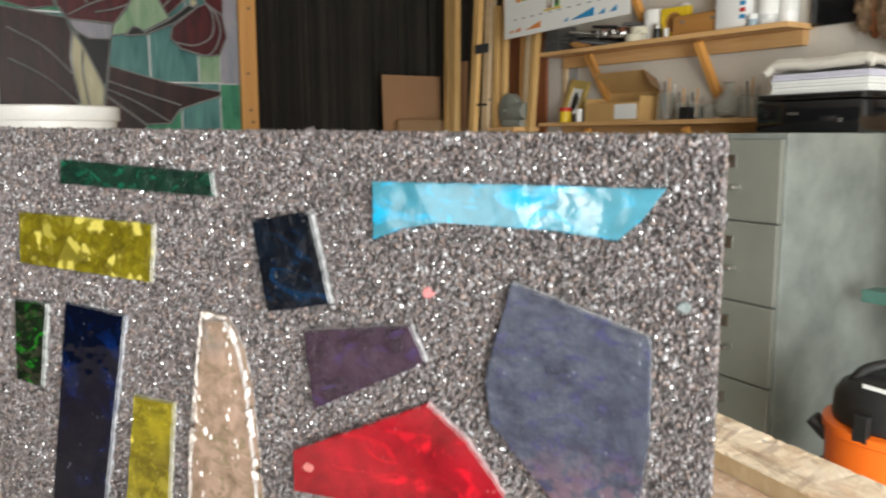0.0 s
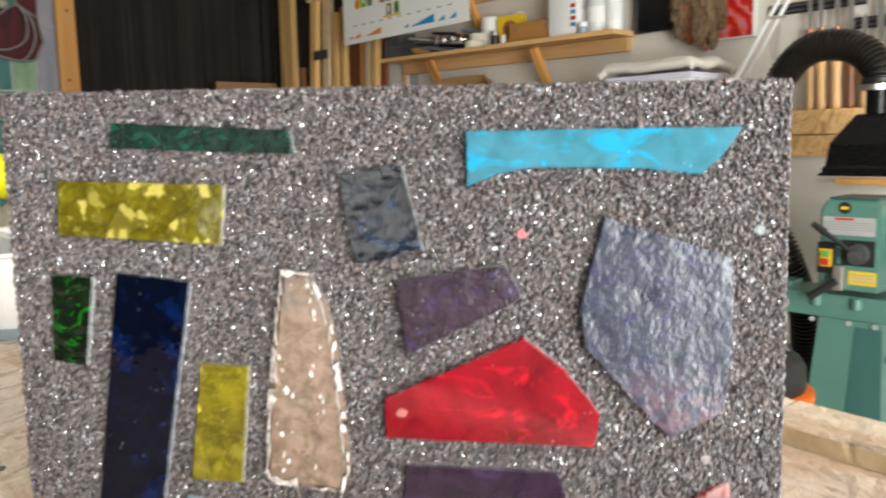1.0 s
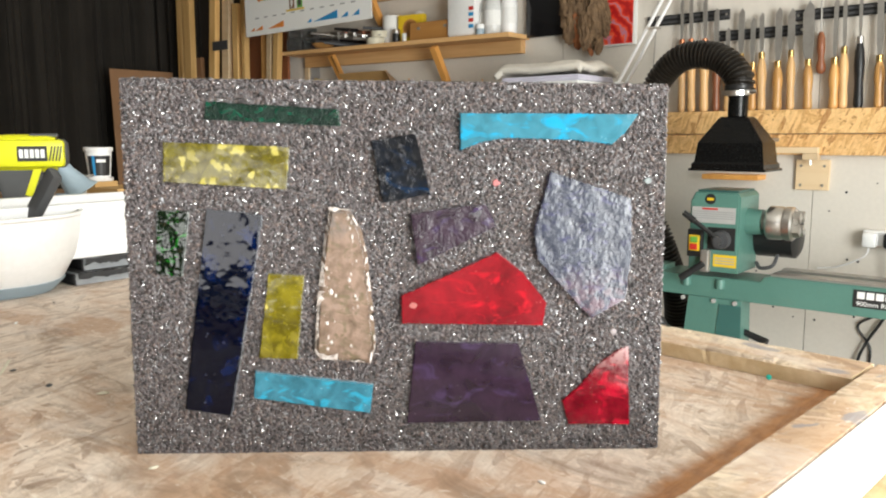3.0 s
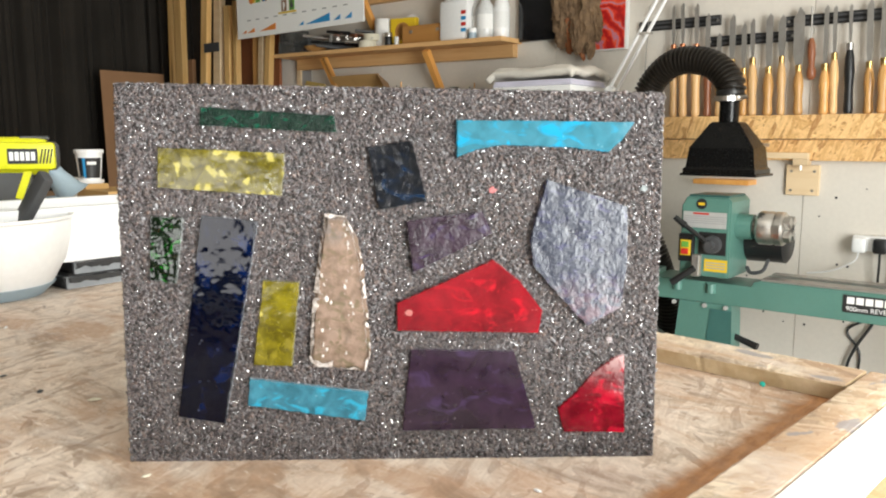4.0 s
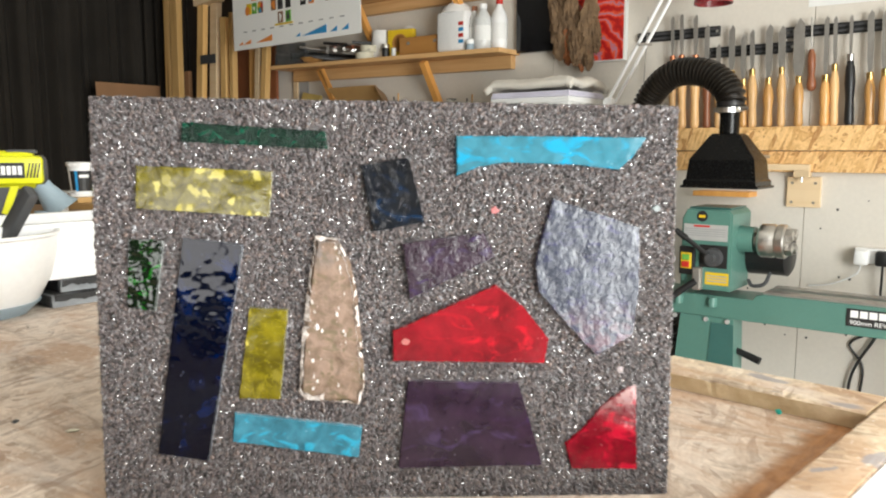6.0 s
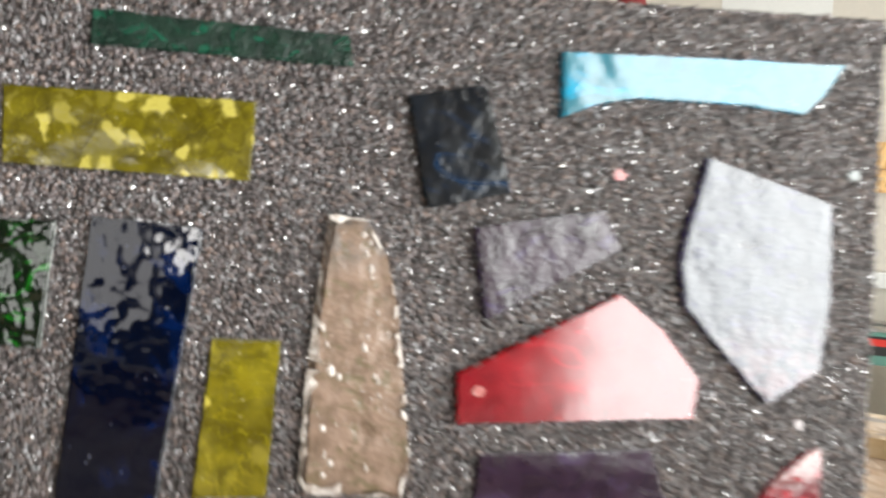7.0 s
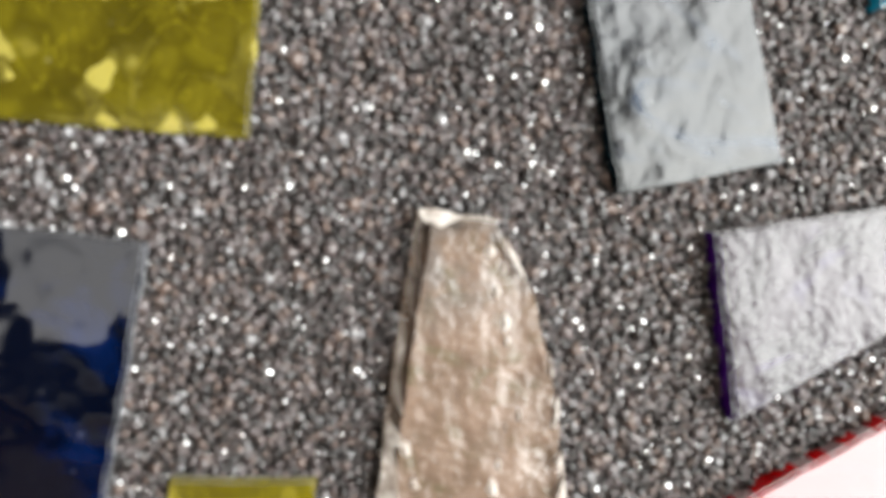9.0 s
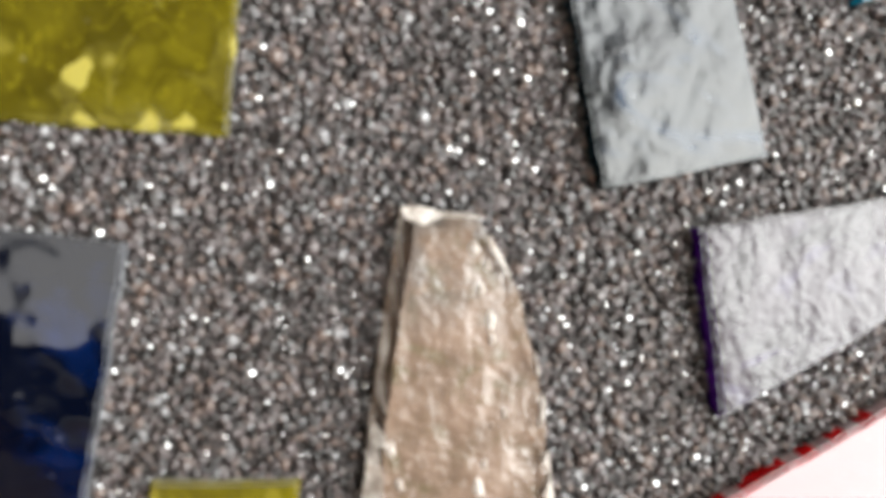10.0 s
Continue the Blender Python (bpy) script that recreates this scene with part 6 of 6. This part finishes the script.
part("base_ring", turned(((0.069, 0.0), (0.079, 0.0005), (0.0955, 0.0165), (0.0975, 0.019), (0.09, 0.019)), 48), M_BLUEGREY, bowl, "pale blue rubber base", pose(0, 0, -0.0003, 0, 0, 0) @ Matrix.Scale(1.012, 4), True)
spat = thing("spatula", at(-0.953, 2.987, BENCH + 0.03) @ pose(0, 0, 0, -12, 36, 0), "dark grey plastic spatula standing in the mixing bowl", "spatula")
part("handle", box(-0.014, 0.014, -0.009, 0.009, 0.02, 0.2, 0.006), M_DARKGREY, spat, smooth=True)
part("blade", box(-0.02, 0.02, -0.002, 0.002, -0.01, 0.03, 0.001), M_DARKGREY, spat)
slab = at(-0.97, 2.74, BENCH)
for k, (dx, dy, z) in enumerate(((0, 0, 0.0005), (-0.012, 0.02, 0.0215))):
    bm = box(-0.1, 0.1, -0.17, 0.115, 0, 0.0195)
    bmesh.ops.subdivide_edges(bm, edges=bm.edges[:], cuts=14, use_grid_fill=True)
    for v in bm.verts:
        if 0.004 < v.co.z < 0.03:
            v.co.x += 0.0025 * noise.noise(v.co * 60 + Vector((k * 7, 0, 0)))
            v.co.y += 0.0025 * noise.noise(v.co * 60 + Vector((0, k * 7, 3)))
        if v.co.z > 0.019:
            v.co.z += 0.0012 * noise.noise(v.co * 45)
    st = thing("slate_slab", slab @ pose(dx, dy, z), "grey slate slab with rough black edges on the bench", "slab", "stacked slabs")
    part("stone", bm, M_SLATE, st)
    part("chipped_end", box(-0.098, 0.0985, -0.1735, -0.1702, 0.001, 0.0185, 0.001), M_CHAR, st)
    band = bmesh.new()
    loops = []
    for j in range(58):
        y = -0.1685 + 0.283 * j / 57
        dip = 0.0095 - 0.004 * noise.noise(Vector((y * 55, k * 4, 1))) - 0.002 * noise.noise(Vector((y * 190, k * 4, 2)))
        jut = 0.0012 + 0.001 * noise.noise(Vector((y * 120, k, 7)))
        loops.append([band.verts.new(p) for p in ((0.0995, y, dip), (0.1035 + jut, y, dip + 0.001), (0.1025 + jut, y, 0.0185), (0.0975, y, 0.0202 + 0.0006 * noise.noise(Vector((y * 80, 3, k)))))])
    for a, b in zip(loops, loops[1:]):
        for j in range(4):
            band.faces.new((a[j], b[j], b[(j + 1) % 4], a[(j + 1) % 4]))
    bmesh.ops.recalc_face_normals(band, faces=band.faces[:])
    part("chipped_edge", band, M_CHAR, st, "rough black broken edge")
    part("top_skin", box(-0.0985, 0.0985, -0.1685, 0.1135, 0.0207, 0.0211), M_CHAR, st)
tray_box = thing("foam_box", at(-1.0, 2.79, BENCH + 0.0425), "white polystyrene box resting on the slate slabs", "foam box")
bm = box(-0.115, 0.115, -0.24, 0.2, 0, 0.012)
for x0, x1, y0, y1 in ((-0.115, -0.095, -0.24, 0.2), (0.095, 0.115, -0.24, 0.2), (-0.095, 0.095, -0.24, -0.22), (-0.095, 0.095, 0.18, 0.2)):
    box(x0, x1, y0, y1, 0.012, 0.09, bm=bm)
part("tub", bm, M_FOAM, tray_box)
drill = thing("cordless_drill", at(-1.184, 2.866, BENCH) @ pose(0, 0, 0, 0, 0, 60) @ Matrix.Diagonal((1.0, 0.9, 1.0, 1)), "lime yellow and dark grey cordless drill standing upright", "drill")
DZ = 0.211
part("motor_body", turned(((0.028, -0.075), (0.034, -0.07), (0.036, 0.0), (0.036, 0.06), (0.033, 0.075)), 24), M_LIME, drill, "lime body", pose(0.0, 0, DZ, 0, 90, 0), True)
part("rear_cap", turned(((0.028, 0.0), (0.027, 0.014), (0.02, 0.02)), 24), M_DARKGREY, drill, "", pose(0.0755, 0, DZ, 0, 90, 0), True)
part("side_panel", box(-0.07, 0.091, -0.038, 0.038, DZ - 0.026, DZ + 0.026, 0.008), M_LIME, drill, smooth=True)
part("top_insert", box(0.03, 0.08, -0.014, 0.014, DZ + 0.03, DZ + 0.0375, 0.003), M_DARKGREY, drill)
plate = part("name_plate", box(0.012, 0.062, -0.0405, -0.0385, DZ - 0.014, DZ + 0.014), M_INK, drill)
for k in range(5):
    part("name_bar", box(0.015 + 0.009 * k, 0.0217 + 0.009 * k, -0.0418, -0.0408, DZ - 0.008, DZ + 0.008), M_PAPER, plate, "white block in place of a letter")
for k in range(4):
    part("vent_slot", box(-0.0012, 0.0012, -0.0402, -0.0385, -0.014, 0.014), M_INK, drill, "", pose(0.068 + 0.0055 * k, 0, DZ, 0, 12, 0))
part("clutch_ring", turned(((0.036, 0), (0.04, 0.005), (0.04, 0.03), (0.036, 0.034)), 28), M_LIME, drill, "", pose(-0.11, 0, DZ, 0, 90, 0), True)
part("chuck", turned(((0.016, -0.07), (0.022, -0.065), (0.028, -0.03), (0.028, 0.0)), 24), M_STEEL, drill, "steel keyless chuck", pose(-0.1105, 0, DZ, 0, 90, 0), True)
bm = prism(((-0.03, DZ - 0.026), (0.05, DZ - 0.026), (0.045, DZ - 0.05), (0.05, 0.05), (-0.01, 0.05)), -0.018, 0.018, 0.005)
part("grip", bm, M_DARKGREY, drill)
part("grip_stripe", prism(((0.036, DZ - 0.027), (0.05, DZ - 0.027), (0.03, DZ - 0.082), (0.018, DZ - 0.078)), -0.0205, -0.0185), M_LIME, drill)
part("trigger", rod((-0.02, 0, DZ - 0.045), (-0.038, 0, DZ - 0.045), 0.011, 0.01, 12), M_BLUEGREY, drill)
part("battery", box(-0.045, 0.075, -0.038, 0.038, 0.0, 0.05, 0.008), M_DARKGREY, drill, "", None, True)
noz = thing("spray_nozzle", at(-1.345, 2.70, BENCH + 0.02) @ pose(0, 0, 0, 0, 0, 62) @ Matrix.Diagonal((0.9, 0.9, 0.9, 1)), "blue grey plastic hose nozzle standing behind the box", "nozzle")
part("pipe", rod((0, 0, 0), (0, 0, 0.11), 0.02, None, 18), M_BLUEGREY, noz)
part("elbow", turned(((0.021, 0.0), (0.022, 0.03), (0.034, 0.075), (0.045, 0.09), (0.04, 0.091), (0.02, 0.04)), 20, None, pose(-0.012, 0, 0.185, 0, 145, 0)), M_BLUEGREY, noz, smooth=True)
part("foot", turned(((0.05, -0.02), (0.05, -0.012), (0.02, 0.0)), 20), M_BLUEGREY, noz)

# ---- side table behind the bench ----
table = thing("side_table", at(-2.45, 2.35, 0), "plain timber side table crowded with boxes and tubs", "table")
part("top", box(-0.7, 0.55, -0.95, 0.42, 0.91, 0.94, 0.003), M_PINE_X, table)
for x in (-0.66, 0.51):
    for y in (-0.9, 0.38):
        part("leg", box(x - 0.035, x + 0.035, y - 0.035, y + 0.035, 0, 0.91, 0.003), M_PINE, table)
TT = 0.94
single("cardboard_carton", box(-0.12, 0.12, -0.1, 0.1, 0, 0.11, 0.002), M_CARD, at(-2.08, 2.15, TT), "small brown cardboard carton on the side table", "carton", "cartons")
single("cardboard_carton", box(-0.09, 0.09, -0.08, 0.08, 0, 0.17, 0.002), M_CARD_DARK, at(-2.1, 1.93, TT), "tall brown cardboard carton standing on the table", "carton", "cartons")
tin = thing("storage_tin", at(-2.165, 2.2, TT), "brown storage tin under a white filler tub", "tin")
part("body", box(-0.045, 0.045, -0.04, 0.04, 0, 0.127, 0.003), M_CARD, tin)
part("printed_band", box(-0.046, -0.01, -0.0425, -0.0405, 0.02, 0.12), M_CHERRY, tin)
tubm = at(-2.165, 2.2, TT + 0.1275)
tub = thing("filler_tub", tubm, "white plastic filler tub with a black and blue label", "tub")
part("body", turned(((0.034, 0.012), (0.042, 0.098)), 28), M_WHITE, tub, smooth=True)
part("base_lid", turned(((0.041, 0.0), (0.043, 0.003), (0.043, 0.0115), (0.04, 0.0118)), 28), M_WHITE, tub, smooth=True)
part("lid", turned(((0.045, 0.0985), (0.046, 0.1), (0.046, 0.11), (0.043, 0.112)), 28), M_WHITE, tub, smooth=True)


def wrap(a0, a1, z0, z1, mat, name, grow=0.0006):
    bm = bmesh.new()
    cols = []
    for k in range(9):
        a = radians(a0 + (a1 - a0) * k / 8)
        cols.append([bm.verts.new(((0.034 + 0.008 * (z - 0.012) / 0.086 + grow) * math.cos(a), (0.034 + 0.008 * (z - 0.012) / 0.086 + grow) * math.sin(a), z)) for z in (z0, z1)])
    for p, q in zip(cols, cols[1:]):
        bm.faces.new((p[0], q[0], q[1], p[1]))
    part(name, bm, mat, tub)


wrap(-82, 32, 0.018, 0.084, M_INK, "label_sheet")
wrap(-58, -45, 0.018, 0.084, M_BLUEPRINT, "label_stripe", 0.0012)
wrap(-38, 4, 0.062, 0.072, M_PAPER, "label_bar", 0.0012)
bucket = thing("white_bucket", at(-2.67, 3.02, TT), "tall white plastic bucket with a rimmed lid", "bucket")
part("body", turned(((0.195, 0), (0.2, 0.005), (0.222, 0.36)), 32), M_WHITE, bucket, smooth=True)
part("lid", turned(((0.231, 0.3605), (0.234, 0.365), (0.234, 0.405), (0.226, 0.41)), 32), M_WHITE, bucket, smooth=True)
single("metal_square", box(-0.06, 0.05, -0.04, 0.04, 0.14, 0.144, 0.001, box(0.0, 0.03, -0.012, 0.012, 0.0, 0.14, 0.001)), M_TOOLSTEEL, at(-1.82, 2.45, TT) @ pose(0, 0, 0.022, 0, 0, 60), "dull metal angle plate standing on the table", "metal plate")
rag = bmesh.new()
bmesh.ops.create_icosphere(rag, subdivisions=3, radius=0.1)
for v in rag.verts:
    v.co *= 1 + 0.3 * noise.noise(v.co * 14)
    v.co.z = max(v.co.z * 0.9, -0.06)
single("crumpled_sack", rag, M_CHALK, at(-2.35, 2.62, TT + 0.06), "crumpled cream paper sack on the side table", "sack", smooth=True)
single("cardboard_carton", box(-0.2, 0.2, -0.12, 0.12, 0, 0.09, 0.002), M_CARD_DARK, at(-2.3, 2.62, TT) @ pose(0, -0.0, 0, 0, 0, 0) @ pose(0.05, 0.3, 0), "flat brown cardboard carton on the side table", "carton", "cartons")
cylinder_thing("orange_pot", -1.62, 2.95, BENCH, 0.035, 0.11, M_ORANGE, "small orange pot with a white rim on the bench", "pot", M_WHITE)
for k, (s, o, mat) in enumerate(((-2.02, 2.35, M_BLACK), (-2.06, 2.42, M_DARKGREY), (-1.95, 2.28, M_BLACK), (-2.2, 2.4, M_DARKGREY))):
    single("machine_fitting", rod((-0.05, 0, 0.02), (0.05, 0, 0.025), 0.02, 0.014, 14, box(-0.03, 0.03, -0.02, 0.02, 0, 0.03, 0.003)), mat, at(s, o, TT, 40 * k), "small black machine fitting lying on the table", "fitting", "loose fittings")

# Flecks, crumbs and smears on the bench
single("paint_fleck", turned(((0.0025, 0), (0.003, 0.0006), (0.0012, 0.0012)), 8), M_TURQ, at(0.17, 2.7288, BENCH + 0.006) @ pose(0, 0, 0, 90), "turquoise paint fleck on the far batten", "paint fleck")
rng = random.Random(17)
for k in range(38):
    s, o = rng.uniform(-1.0, 0.22), rng.uniform(2.76, 3.7)
    r = rng.uniform(0.0012, 0.0035)
    single("wood_crumb", turned(((r * 0.6, 0), (r, r * 0.3), (r * 0.5, r * 0.7)), 6), (M_FOAM, M_CHALK, M_DARKGREY)[k % 3], at(s, o, BENCH + 0.0004, rng.uniform(0, 180)) @ Matrix.Diagonal((rng.uniform(0.8, 3.0), 1, 1, 1)), "tiny crumb of dust lying on the bench", "crumb", "bench crumbs")
for k, (s, o, turn, length) in enumerate(((-0.62, 3.14, 20, 0.2), (-0.45, 3.2, 10, 0.12), (-0.5, 3.3, 35, 0.09), (-0.4, 3.45, -5, 0.1))):
    pts = curve_way([(x * length, 0.012 * math.sin(x * 3 + k) * length * 5, 0) for x in (-0.5, -0.2, 0.1, 0.5)], 6)
    bm = tube(pts, 0.0016, 6)
    for v in bm.verts:
        v.co.z = max(v.co.z, 0) * 0.15
        v.co.y *= 1 + 0.4 * noise.noise(v.co * 90)
    single("plaster_smear", bm, M_CHALK, at(s, o, BENCH + 0.0003, turn - 50), "pale dried plaster smear across the bench top", "smear", "bench smears")
